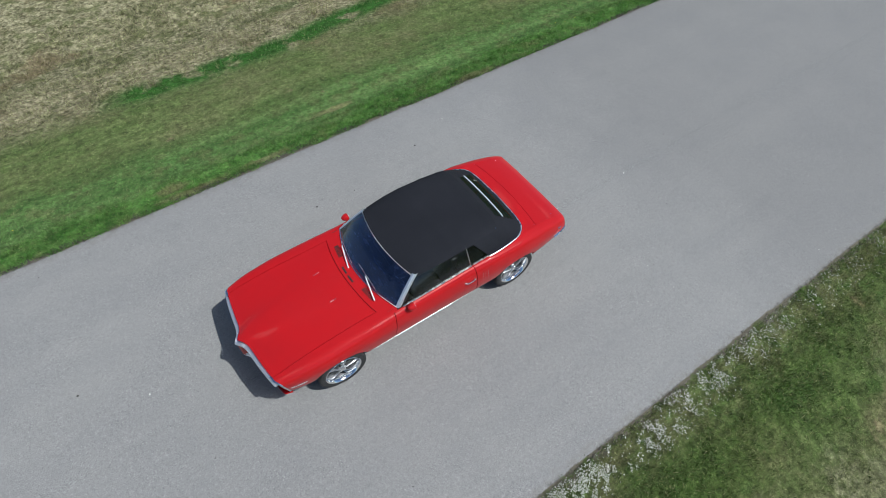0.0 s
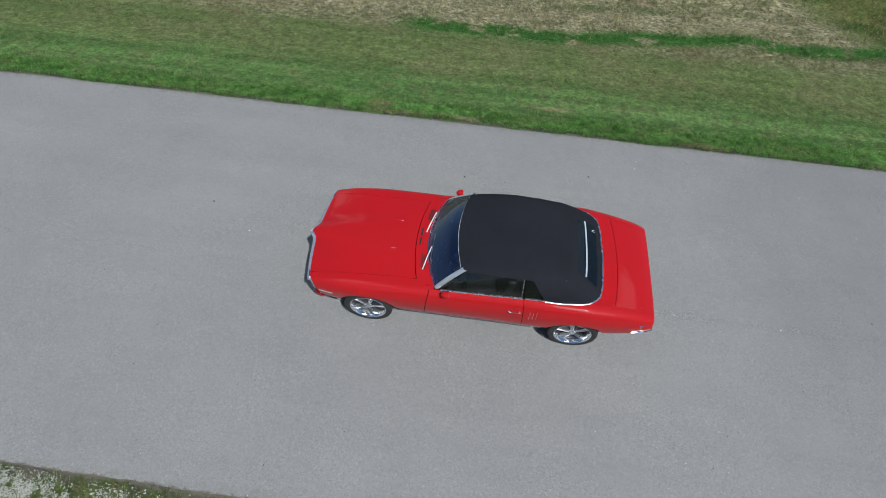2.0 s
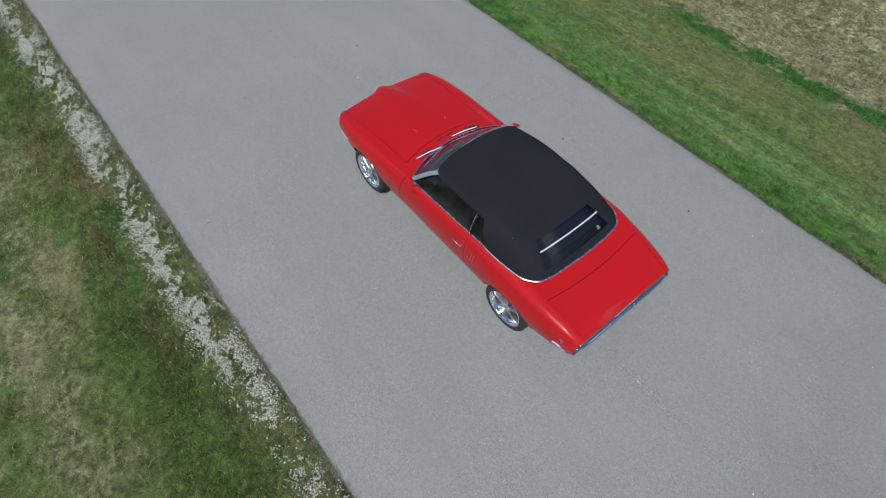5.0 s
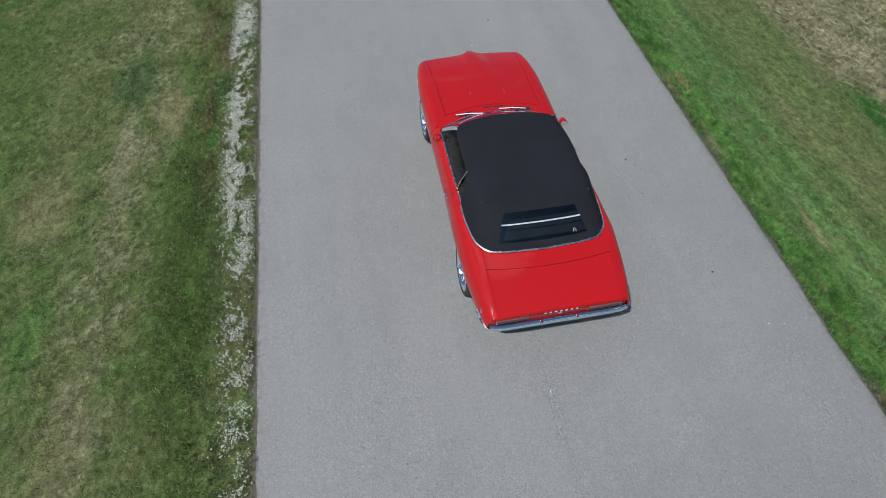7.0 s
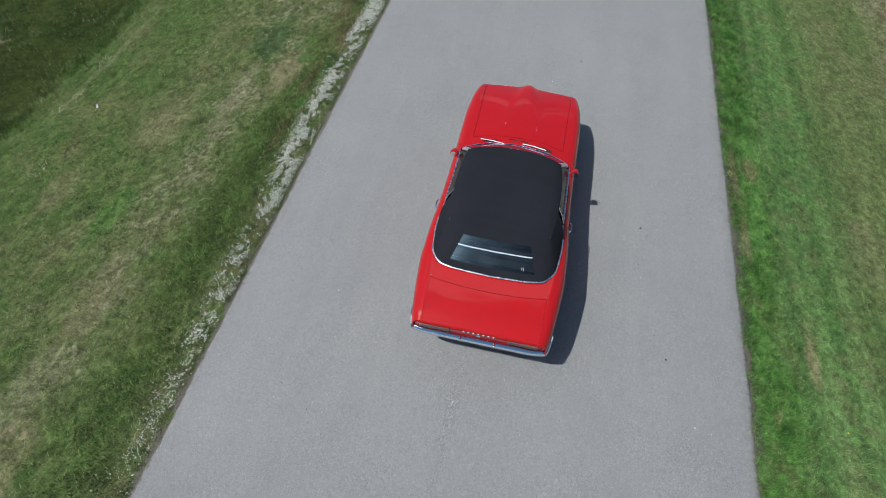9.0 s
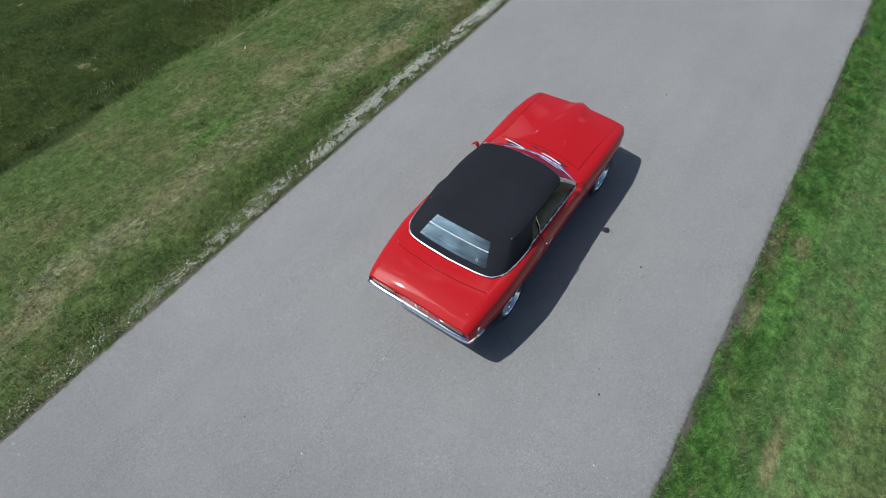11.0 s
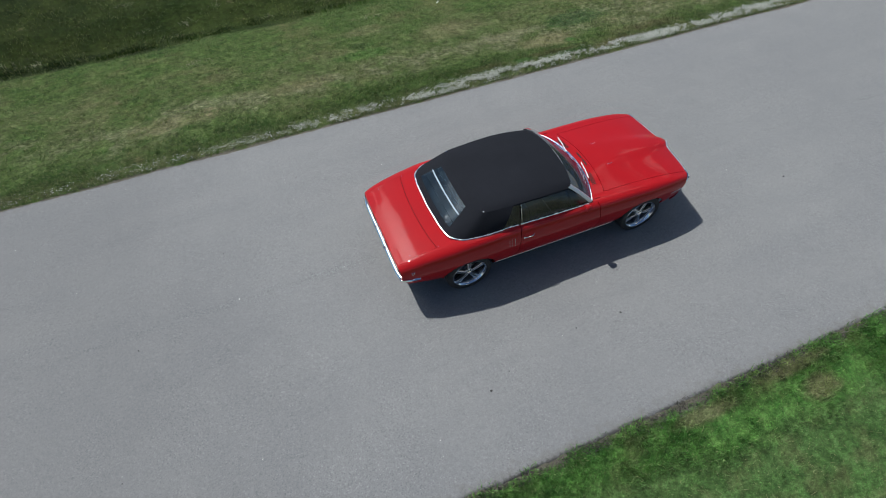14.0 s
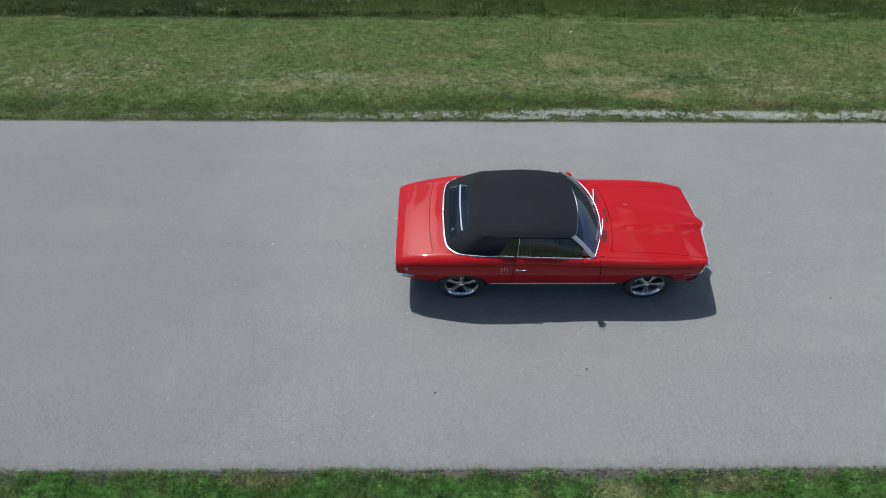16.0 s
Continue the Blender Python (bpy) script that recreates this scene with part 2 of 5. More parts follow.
# patches of the verges: place, half sizes, colour and strength
TAN, PALE, DEEP, VIVID = (0.225, 0.200, 0.125), (0.240, 0.232, 0.155), (0.044, 0.100, 0.025), (0.066, 0.160, 0.034)
PATCHES = (
    (-1.15, -4.42, 0.42, 0.11, (0.330, 0.260, 0.170), 0.60),
    (0.55, -3.60, 0.50, 0.10, (0.260, 0.215, 0.145), 0.60),
    (2.15, -3.85, 0.30, 0.16, (0.280, 0.225, 0.150), 0.60),
    (1.9, -3.52, 0.55, 0.10, (0.300, 0.245, 0.165), 0.60),
    (-3.9, -3.46, 0.45, 0.10, (0.290, 0.235, 0.155), 0.60),
    (7.8, -9.15, 0.42, 0.60, (0.310, 0.205, 0.135), 0.60),
    (-2.5, -10.5, 0.50, 0.25, DEEP, 0.55),
    (-4.0, -10.7, 0.55, 0.28, DEEP, 0.55),
    (-2.8, -12.5, 0.60, 0.35, DEEP, 0.50),
    (0.1, 4.40, 3.2, 0.48, (0.054, 0.092, 0.024), 0.75),
    (3.2, 4.85, 0.65, 0.36, TAN, 0.75),
    (4.4, 3.92, 0.75, 0.20, (0.125, 0.098, 0.056), 0.70),
    (2.9, 4.22, 0.70, 0.16, (0.110, 0.094, 0.050), 0.60),
    (5.6, 4.35, 0.80, 0.25, (0.115, 0.098, 0.055), 0.60),
    (1.2, 4.15, 0.55, 0.14, (0.105, 0.092, 0.048), 0.50),
    (3.3, 3.98, 0.40, 0.14, (0.040, 0.100, 0.026), 0.60),
    (2.1, 4.10, 0.22, 0.12, (0.044, 0.135, 0.030), 0.60),
    (3.6, 4.66, 0.14, 0.12, (0.044, 0.140, 0.030), 0.70),
    (2.3, 5.60, 0.95, 0.24, PALE, 0.60),
    (4.4, 5.70, 0.85, 0.45, (0.038, 0.086, 0.032), 0.70),
    (1.5, 6.70, 0.90, 0.50, TAN, 0.45),
    (-0.3, 7.90, 0.60, 0.35, TAN, 0.50),
    (-0.75, 6.45, 0.75, 0.30, VIVID, 0.60),
    (-0.7, 7.00, 0.28, 0.20, (0.034, 0.072, 0.020), 0.60),
    (-2.4, 5.60, 0.80, 0.32, TAN, 0.50),
    (-3.9, 5.75, 0.70, 0.28, PALE, 0.45),
    (-5.0, 5.25, 1.00, 0.34, TAN, 0.50),
    (3.6, 9.66, 2.4, 0.13, PALE, 0.36),
)


def turf_colors(n, v, pos):
    """The lawn's colour by place: a lush strip by the road, mown turf and straw on one side; olive lawn and a rank swale on the other."""
    xyz = n.add("SeparateXYZ", Vector=pos)
    x, y0 = xyz.outputs[0], xyz.outputs[1]
    y = n.math("ADD", y0, n.math("MULTIPLY", n.math("SUBTRACT", n.noise(0.55, 4.0, 0.6, v), 0.5), 1.3))
    patch = n.noise(0.75, 5.0, 0.65, v)
    spot = n.noise(2.4, 4.0, 0.6, v)
    fine = n.noise(9.0, 5.0, 0.7, v)
    mow = n.noise(2.6, 3.0, 0.5, n.coords((0.05, 1.0, 1.0)))
    clump = n.noise(4.5, 4.0, 0.65, v)
    lush = n.mix(n.grey(clump, 0.35, 0.65), (0.068, 0.180, 0.040), (0.150, 0.286, 0.082))
    lush = n.mix(n.grey(patch, 0.56, 0.66, 0.0, 0.45), lush, (0.150, 0.170, 0.070))
    lush = n.mix(n.grey(spot, 0.54, 0.66, 0.0, 0.45), lush, (0.190, 0.196, 0.098))
    fresh = n.mix(n.grey(mow, 0.38, 0.62), (0.094, 0.190, 0.060), (0.164, 0.272, 0.102))
    fresh = n.mix(n.grey(spot, 0.50, 0.64, 0.0, 0.50), fresh, (0.172, 0.172, 0.090))
    mown = n.mix(n.grey(mow, 0.35, 0.65), (0.106, 0.158, 0.056), (0.166, 0.208, 0.088))
    mown = n.mix(n.grey(patch, 0.44, 0.64, 0.0, 0.75), mown, (0.172, 0.178, 0.094))
    mown = n.mix(n.grey(clump, 0.56, 0.68, 0.0, 0.5), mown, (0.070, 0.122, 0.034))
    straw = n.mix(n.grey(fine, 0.38, 0.62), (0.110, 0.102, 0.060), (0.400, 0.372, 0.262))
    straw = n.mix(n.grey(spot, 0.48, 0.62, 0.0, 0.70), straw, (0.112, 0.128, 0.056))
    straw = n.mix(n.grey(patch, 0.56, 0.66, 0.0, 0.7), straw, (0.185, 0.140, 0.092))
    middle = n.grey(x, -1.0, -6.0, 8.05, 9.0)
    chaff = n.math("MULTIPLY", n.grey(n.math("ABSOLUTE", n.math("ADD", y, n.math("ADD", middle, 1.15))), 0.95, 0.35), n.grey(n.noise(1.6, 4.0, 0.65, v), 0.40, 0.55))
    straw = n.mix(n.math("MULTIPLY", chaff, 0.80), straw, n.mix(n.grey(fine, 0.36, 0.58), (0.165, 0.148, 0.094), (0.400, 0.358, 0.258)))
    rank = n.mix(n.grey(patch, 0.38, 0.62), (0.050, 0.094, 0.020), (0.128, 0.128, 0.052))
    band = n.math("MULTIPLY", n.grey(n.math("ABSOLUTE", n.math("ADD", n.math("ADD", n.math("MULTIPLY", y, 0.6), n.math("MULTIPLY", y0, 0.4)), middle)), 0.60, 0.24), n.math("MULTIPLY", n.grey(x, 2.9, 2.0), n.grey(n.noise(1.1, 3.0, 0.6, v), 0.36, 0.46)))
    # the other side: green lawn, a meandering band of pale stubble, darkened grass past the ditch
    olive = n.mix(n.grey(clump, 0.35, 0.65), (0.060, 0.102, 0.029), (0.104, 0.150, 0.053))
    olive = n.mix(n.grey(patch, 0.50, 0.64, 0.0, 0.60), olive, (0.150, 0.146, 0.076))
    olive = n.mix(n.grey(spot, 0.54, 0.66, 0.0, 0.60), olive, (0.050, 0.106, 0.027))
    # a broad drier belt through the middle of the lawn
    belt = n.math("MULTIPLY", n.grey(n.math("ABSOLUTE", n.math("SUBTRACT", y, 6.3)), 2.0, 0.9), n.grey(n.noise(0.62, 5.0, 0.68, v), 0.40, 0.56))
    olive = n.mix(n.math("MULTIPLY", belt, 0.42), olive, n.mix(n.grey(fine, 0.38, 0.62), (0.105, 0.112, 0.056), (0.215, 0.202, 0.122)))
    wind = n.math("ADD", y0, n.math("MULTIPLY", n.math("SUBTRACT", n.noise(0.42, 3.0, 0.5, v), 0.5), 4.5))
    stub = n.math("MULTIPLY", n.grey(n.math("ABSOLUTE", n.math("SUBTRACT", wind, 5.45)), 0.75, 0.25), n.grey(n.noise(1.9, 4.0, 0.65, v), 0.42, 0.56))
    pale = n.mix(n.grey(fine, 0.42, 0.60), (0.092, 0.100, 0.052), (0.270, 0.262, 0.180))
    olive = n.mix(n.math("MULTIPLY", stub, 0.70), olive, pale)
    # dark swale grass, its colour deepened further for falloff in the lens corner
    shaded_swale = n.mix(n.grey(patch, 0.38, 0.62), (0.013, 0.026, 0.005), (0.032, 0.046, 0.011))
    # the shadow along the ditch edge, painted as a near-black line
    shaded_swale = n.mix(n.grey(n.math("ABSOLUTE", n.math("SUBTRACT", y, 10.75)), 0.40, 0.10, 0.0, 0.75), shaded_swale, (0.016, 0.028, 0.008))
    shaded_swale = n.mix(n.grey(x, -8.0, -4.0, 0.0, 0.22), shaded_swale, n.mix(n.grey(patch, 0.38, 0.62), (0.056, 0.096, 0.022), (0.092, 0.122, 0.036)))
    col = n.mix(n.grey(y, -3.92, -4.15), lush, fresh)
    col = n.mix(n.grey(y, -4.95, -5.9), col, mown)
    col = n.mix(n.math("MULTIPLY", n.grey(y, -7.3, -8.3), n.grey(n.math("ADD", x, n.math("MULTIPLY", y, 0.35)), -14.0, -12.5)), col, straw)
    col = n.mix(n.math("MULTIPLY", n.grey(y, -5.4, -6.6), n.grey(n.math("ADD", x, n.math("MULTIPLY", y, 0.35)), -12.5, -14.0)), col, rank)
    col = n.mix(band, col, (0.042, 0.132, 0.026))
    left = n.mix(n.grey(n.math("SUBTRACT", y, n.grey(x, -2.0, 2.0, 0.0, 0.85)), 10.0, 10.4), olive, shaded_swale)
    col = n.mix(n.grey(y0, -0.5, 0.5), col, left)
    rim = n.math("MULTIPLY", n.grey(y0, 3.35, 3.45), n.math("MULTIPLY", n.grey(y0, 4.15, 3.75), n.grey(n.noise(3.2, 4.0, 0.65, v), 0.38, 0.58)))
    col = n.mix(n.math("MULTIPLY", rim, 0.70), col, (0.142, 0.140, 0.078))
    # worn bare spots by the road and a few on the lawn
    col = n.mix(n.math("MULTIPLY", n.grey(n.noise(1.5, 4.0, 0.6, v), 0.68, 0.74), 0.7), col, (0.260, 0.215, 0.140))
    rag = n.math("ADD", n.grey(fine, 0.3, 0.7, -0.45, 0.45), n.grey(spot, 0.3, 0.7, -0.40, 0.40))
    for cx, cy, rx, ry, tint, strength in PATCHES:
        a = n.math("POWER", n.math("DIVIDE", n.math("SUBTRACT", x, cx), rx), 2.0)
        b = n.math("POWER", n.math("DIVIDE", n.math("SUBTRACT", y0, cy), ry), 2.0)
        d = n.math("ADD", n.math("ADD", a, b), rag)
        col = n.mix(n.grey(d, 1.35, 0.35, 0.0, strength), col, tint)
    # tufts: deeper and paler leaves side by side
    tuft = n.math("MULTIPLY", n.grey(n.noise(13.0, 3.0, 0.6, v), 0.33, 0.67, 0.65, 1.30), n.math("MULTIPLY", n.grey(n.noise(5.5, 3.0, 0.6, v), 0.33, 0.67, 0.74, 1.24), n.grey(n.noise(34.0, 2.0, 0.6, v), 0.33, 0.67, 0.82, 1.16)))
    g = n.add("CombineColor", Red=tuft, Green=tuft, Blue=n.math("MULTIPLY", tuft, 0.90))
    return n.mix(1.0, col, g.outputs[0], "MULTIPLY")


def soil_material():
    n = Nodes("lawn_ground", (0.1, 0.12, 0.04), 1.0, Specular_IOR_Level=0.1)
    v = n.coords()
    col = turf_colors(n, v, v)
    fine = n.noise(45.0, 5.0, 0.75, v)
    col = n.mix(n.grey(fine, 0.42, 0.72, 0.0, 0.50), col, (0.040, 0.042, 0.019))
    y = n.add("SeparateXYZ", Vector=v).outputs[1]
    edge = n.math("ADD", n.math("ADD", n.math("ABSOLUTE", y), n.math("MULTIPLY", n.math("GREATER_THAN", y, 0.0), 0.06)), n.grey(n.noise(3.0, 4.0, 0.6, v), 0.3, 0.7, -0.13, 0.13))
    n.base(n.mix(n.grey(edge, 3.50, 3.42), col, n.mix(fine, (0.085, 0.078, 0.062), (0.195, 0.178, 0.140))))
    n.bump(n.noise(24.0, 6.0, 0.75, v), 0.8, 0.05)
    return n.mat


def blade_material(name, spread=0.5, tint=None, dry=0.18):
    n = Nodes(name, (0.1, 0.15, 0.04), 0.55, Specular_IOR_Level=0.25)
    v = n.coords()
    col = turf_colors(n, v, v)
    if tint:
        col = n.mix(0.8, col, tint)
    r = n.add("NewGeometry").outputs["Random Per Island"]
    shade = n.grey(r, 0.0, 1.0, 1.0 - spread, 1.0 + spread)
    g = n.add("CombineColor", Red=shade, Green=shade, Blue=shade)
    col = n.mix(1.0, col, g.outputs[0], "MULTIPLY")
    col = n.mix(n.grey(r, 1.0 - dry, 1.01 - dry, 0.0, 0.6), col, (0.36, 0.32, 0.19))
    n.base(col)
    # light shines through the thin leaves
    leaf = n.add("BsdfTranslucent", Color=n.mix(1.0, col, (1.0, 1.45, 0.62), "MULTIPLY"))
    m = n.add("MixShader", Fac=0.34)
    n.put(n.bsdf.outputs[0], m.inputs[1])
    n.put(leaf.outputs[0], m.inputs[2])
    n.put(m.outputs[0], n.tree.nodes["Material Output"].inputs["Surface"])
    return n.mat


def random_material(name, stops, rough):
    n = Nodes(name, (0.5, 0.5, 0.5), rough)
    r = n.add("NewGeometry").outputs["Random Per Island"]
    v = n.coords()
    col = n.ramp(r, stops)
    n.base(n.mix(n.grey(n.noise(60.0, 4.0, 0.6, v), 0.35, 0.7, 0.0, 0.35), col, (0.22, 0.20, 0.15)))
    n.bump(n.noise(120.0, 3.0, 0.6, v), 0.3, 0.004)
    return n.mat


PAINT = paint_material()
CANVAS = fabric_material()
CHROME = chrome_material()
BUMPER = chrome_material("worn_chrome", 0.05, 0.10)
ALLOY = alloy_material()
# the windscreen's blue haze is a painted reflection of clear sky
GLASS = glass_material("tinted_glass", (0.17, 0.22, 0.34), 0.0, 1.6, 0.11, (0.36, 0.50, 1.0))
SIDE_GLASS = glass_material("side_glass", (0.22, 0.24, 0.25), 0.0, 0.65, 0.05, (0.85, 0.92, 0.92))
BACKLIGHT = glass_material("rear_window_glass", (0.34, 0.39, 0.45), 0.015, 0.8, 0.030, (0.50, 0.76, 1.0))
RUBBER = plain_material("tyre_rubber", (0.022, 0.022, 0.023), 0.75, scale=40, bump=0.3)
BLACK = plain_material("black_trim", (0.012, 0.012, 0.013), 0.5, scale=60)
DARK = plain_material("underbody_black", (0.010, 0.010, 0.010), 0.8, scale=20)
VINYL = plain_material("black_vinyl", (0.022, 0.021, 0.022), 0.42, scale=50, bump=0.2)
CARPET = plain_material("black_carpet", (0.015, 0.015, 0.016), 0.95, scale=120, bump=0.6)
WIPER = plain_material("brushed_aluminium", (0.82, 0.82, 0.83), 0.48, 0.55, scale=60, var=0.05, bump=0.02)
PILLAR = plain_material("satin_aluminium", (0.70, 0.73, 0.78), 0.38, 0.85, scale=40, var=0.05, bump=0.02)
SPOKE = plain_material("grey_alloy", (0.56, 0.57, 0.59), 0.30, 1.0, scale=30, var=0.10, bump=0.02)
RED_LENS = plain_material("taillight_lens", (0.16, 0.060, 0.055), 0.18, scale=80, Coat_Weight=1.0)
AMBER = plain_material("amber_lens", (0.65, 0.25, 0.03), 0.2, scale=80, Coat_Weight=1.0)
WHITE = plain_material("white_vinyl_strip", (0.44, 0.50, 0.56), 0.35, scale=60)
BRIGHT = plain_material("bright_trim", (0.80, 0.80, 0.81), 0.27, 1.0, scale=30, var=0.06, bump=0.02)
GUNMETAL = plain_material("grey_cast_metal", (0.13, 0.13, 0.14), 0.4, 0.8, scale=40)
ASPHALT = asphalt_material()
SOIL = soil_material()
BLADE = blade_material("grass_blades", 0.29, None, 0.15)
LUSH = blade_material("lush_grass_blades", 0.45, None, 0.06)
GRIT = plain_material("pale_stone", (0.55, 0.54, 0.51), 0.9, scale=80, bump=0.5)
PEBBLE = plain_material("dark_pebble", (0.045, 0.042, 0.04), 0.9, scale=80, bump=0.5)
STALK = plain_material("dead_stalks", (0.40, 0.37, 0.26), 0.8, scale=60)
LITTER = plain_material("soil_and_dead_leaves", (0.062, 0.057, 0.048), 0.95, scale=25, var=0.6)
PAPER = plain_material("white_paper", (0.78, 0.78, 0.76), 0.7, scale=60, var=0.08)
YELLOW = plain_material("yellow_petals", (0.75, 0.62, 0.05), 0.7, scale=60)
PETAL = random_material("white_petals", [(0.0, (0.36, 0.40, 0.30)), (0.5, (0.58, 0.60, 0.54)), (1.0, (0.80, 0.80, 0.77))], 0.7)


# ---- mesh helpers ----
def link_mesh(name, me, material, parent=None, label="", smooth=None):
    me.materials.append(material)
    if smooth is not None:
        me.polygons.foreach_set("use_smooth", [True] * len(me.polygons))
        me.set_sharp_from_angle(angle=radians(smooth))
    ob = new(name, me)
    if parent:
        ob.parent = parent
    if label:
        ob["label"] = label
    return ob


def part(name, bm, material, parent=None, label="", smooth=40):
    me = bpy.data.meshes.new(name)
    bm.normal_update()
    bm.to_mesh(me)
    bm.free()
    return link_mesh(name, me, material, parent, label, smooth)


def add_grid(bm, P, close_u=False, close_v=False, flip=False):
    """Quads over an array of points P[u][v]; returns the vertices."""
    n, m = len(P), len(P[0])
    vs = [[bm.verts.new(tuple(map(float, P[i][j]))) for j in range(m)] for i in range(n)]
    for i in range(n if close_u else n - 1):
        for j in range(m if close_v else m - 1):
            a, b, c, d = vs[i][j], vs[(i + 1) % n][j], vs[(i + 1) % n][(j + 1) % m], vs[i][(j + 1) % m]
            if len({a, b, c, d}) == 4:
                bm.faces.new((d, c, b, a) if flip else (a, b, c, d))
    return vs


def add_box(bm, lo, hi, bevel=0.0):
    """A box between two corners, its edges rounded by bevel."""
    c = [(a + b) / 2 for a, b in zip(lo, hi)]
    s = [abs(b - a) for a, b in zip(lo, hi)]
    r = bmesh.ops.create_cube(bm, size=1.0, matrix=Matrix.LocRotScale(c, None, s))
    if bevel:
        edges = list({e for v in r["verts"] for e in v.link_edges})
        bmesh.ops.bevel(bm, geom=edges, offset=bevel, segments=3, affect="EDGES", profile=0.6)
    return bm


def box(lo, hi, bevel=0.0):
    return add_box(bmesh.new(), lo, hi, bevel)


def add_tube(bm, points, radius, sides=8, closed=False, squash=1.0):
    """A round bar along points; radius may be a list."""
    pts = [Vector(p) for p in points]
    n = len(pts)
    rings, up = [], Vector((0, 0, 1))
    for i, p in enumerate(pts):
        a = pts[(i - 1) % n] if closed or i else p
        b = pts[(i + 1) % n] if closed or i < n - 1 else p
        d = (b - a).normalized()
        if abs(d.dot(up)) > 0.95:
            up = Vector((1, 0, 0))
        x = d.cross(up).normalized()
        y = x.cross(d).normalized()
        r = radius[i] if isinstance(radius, (list, tuple)) else radius
        rings.append([p + x * (r * math.cos(2 * math.pi * k / sides)) + y * (r * squash * math.sin(2 * math.pi * k / sides)) for k in range(sides)])
    vs = add_grid(bm, rings, closed, True)
    if not closed:
        bm.faces.new(vs[0])
        bm.faces.new(list(reversed(vs[-1])))
    return bm


def tube(points, radius, sides=8, closed=False, squash=1.0):
    return add_tube(bmesh.new(), points, radius, sides, closed, squash)


def lathe(profile, steps=40, axis="y"):
    """A turned shape: profile of (radius, along the axis)."""
    P = []
    for i in range(steps):
        a = 2 * math.pi * i / steps
        P.append([(r * math.cos(a), h, r * math.sin(a)) for r, h in profile])
    bm = bmesh.new()
    add_grid(bm, P, True, False)
    bmesh.ops.remove_doubles(bm, verts=bm.verts, dist=1e-5)
    bmesh.ops.recalc_face_normals(bm, faces=bm.faces)
    return bm


def curve(rows):
    """A smooth function through (x, value) rows."""
    rows = sorted(rows)
    X = np.array([r[0] for r in rows], float)
    V = np.array([r[1] for r in rows], float)
    d = np.diff(V) / np.diff(X)
    m = np.zeros_like(V)
    m[0], m[-1] = d[0], d[-1]
    for i in range(1, len(V) - 1):
        m[i] = 0.0 if d[i - 1] * d[i] <= 0 else 2 * d[i - 1] * d[i] / (d[i - 1] + d[i])

    def f(x):
        x = np.clip(np.asarray(x, float), X[0], X[-1])
        i = np.clip(np.searchsorted(X, x) - 1, 0, len(X) - 2)
        h = X[i + 1] - X[i]
        t = (x - X[i]) / h
        return (2 * t**3 - 3 * t**2 + 1) * V[i] + (t**3 - 2 * t**2 + t) * h * m[i] + (3 * t**2 - 2 * t**3) * V[i + 1] + (t**3 - t**2) * h * m[i + 1]

    return f


# ---- ground ----
def ground_z(y):
    """The fall of the verge away from the road's edge at 3.4 m."""
    d = np.maximum(np.abs(y) - 3.35, 0.0)
    z = np.where(d < 1.2, -0.28 * d, -0.336 - 0.20 * (d - 1.2))
    far = -0.336 - 0.20 * 6.8
    return np.maximum(z, far) - np.where((y > 9.6) & (y < 12.5), 0.20 * np.sin((y - 9.6) / 2.9 * math.pi), 0.0)


def build_ground():
    ys = np.concatenate([-np.geomspace(400, 16, 14), np.arange(-15.5, -3.2, 0.16), np.linspace(-3.1, 3.1, 7), np.arange(3.2, 15.6, 0.16), np.geomspace(16, 400, 14)])
    xs = np.concatenate([-np.geomspace(400, 17, 12), np.arange(-16, 16.1, 0.22), np.geomspace(17, 400, 12)])
    X, Y = np.meshgrid(xs, ys, indexing="ij")
    Z = ground_z(Y) - 0.03
    rough = np.zeros_like(Z)
    for i in range(len(xs)):
        if abs(xs[i]) < 17:
            for j in range(len(ys)):
                if 3.3 < abs(ys[j]) < 16:
                    p = Vector((xs[i], ys[j], 0))
                    rough[i, j] = 0.035 * noise.noise(p * 1.3) + 0.05 * noise.noise(p * 0.35)
    Z += rough * np.clip((np.abs(Y) - 3.4) / 0.8, 0, 1) + 0.022 * np.clip((3.75 - np.abs(Y)) / 0.3, 0, 1) * (np.abs(Y) > 3.15)
    bm = bmesh.new()
    add_grid(bm, np.stack([X, Y, Z], -1))
    tagged(part("ground", bm, SOIL, smooth=60), "mown grass verge sloping down from the road", "ground", kind="structure")
    return xs, ys, Z


def edge_wave(x, side):
    return 0.035 * noise.noise(Vector((x * 0.9, side * 7.0, 3.0))) + 0.018 * noise.noise(Vector((x * 4.0, side * 5.0, 1.0))) + 0.016 * noise.noise(Vector((x * 13.0, side * 3.0, 2.0)))


def build_road():
    xs = np.concatenate([-np.geomspace(400, 17, 10), np.arange(-16, 16.02, 0.04), np.geomspace(17, 400, 10)])
    P = []
    for x in xs:
        a, b = -3.40 + edge_wave(x, -1), 3.355 + edge_wave(x, 1)
        row = [(x, a - 0.02, -0.09), (x, a + 0.004, -0.030), (x, a + 0.035, -0.006), (x, a + 0.075, 0.0)]
        row += [(x, y, 0.0) for y in (-2.0, 0.0, 2.0)]
        row += [(x, b - 0.075, 0.0), (x, b - 0.035, -0.006), (x, b - 0.004, -0.030), (x, b + 0.02, -0.09)]
        P.append(row)
    bm = bmesh.new()
    add_grid(bm, P)
    tagged(part("road", bm, ASPHALT), "grey worn asphalt lane with ragged edges", "road", kind="structure")


GROUND_X, GROUND_Y, GROUND_H = build_ground()
build_road()


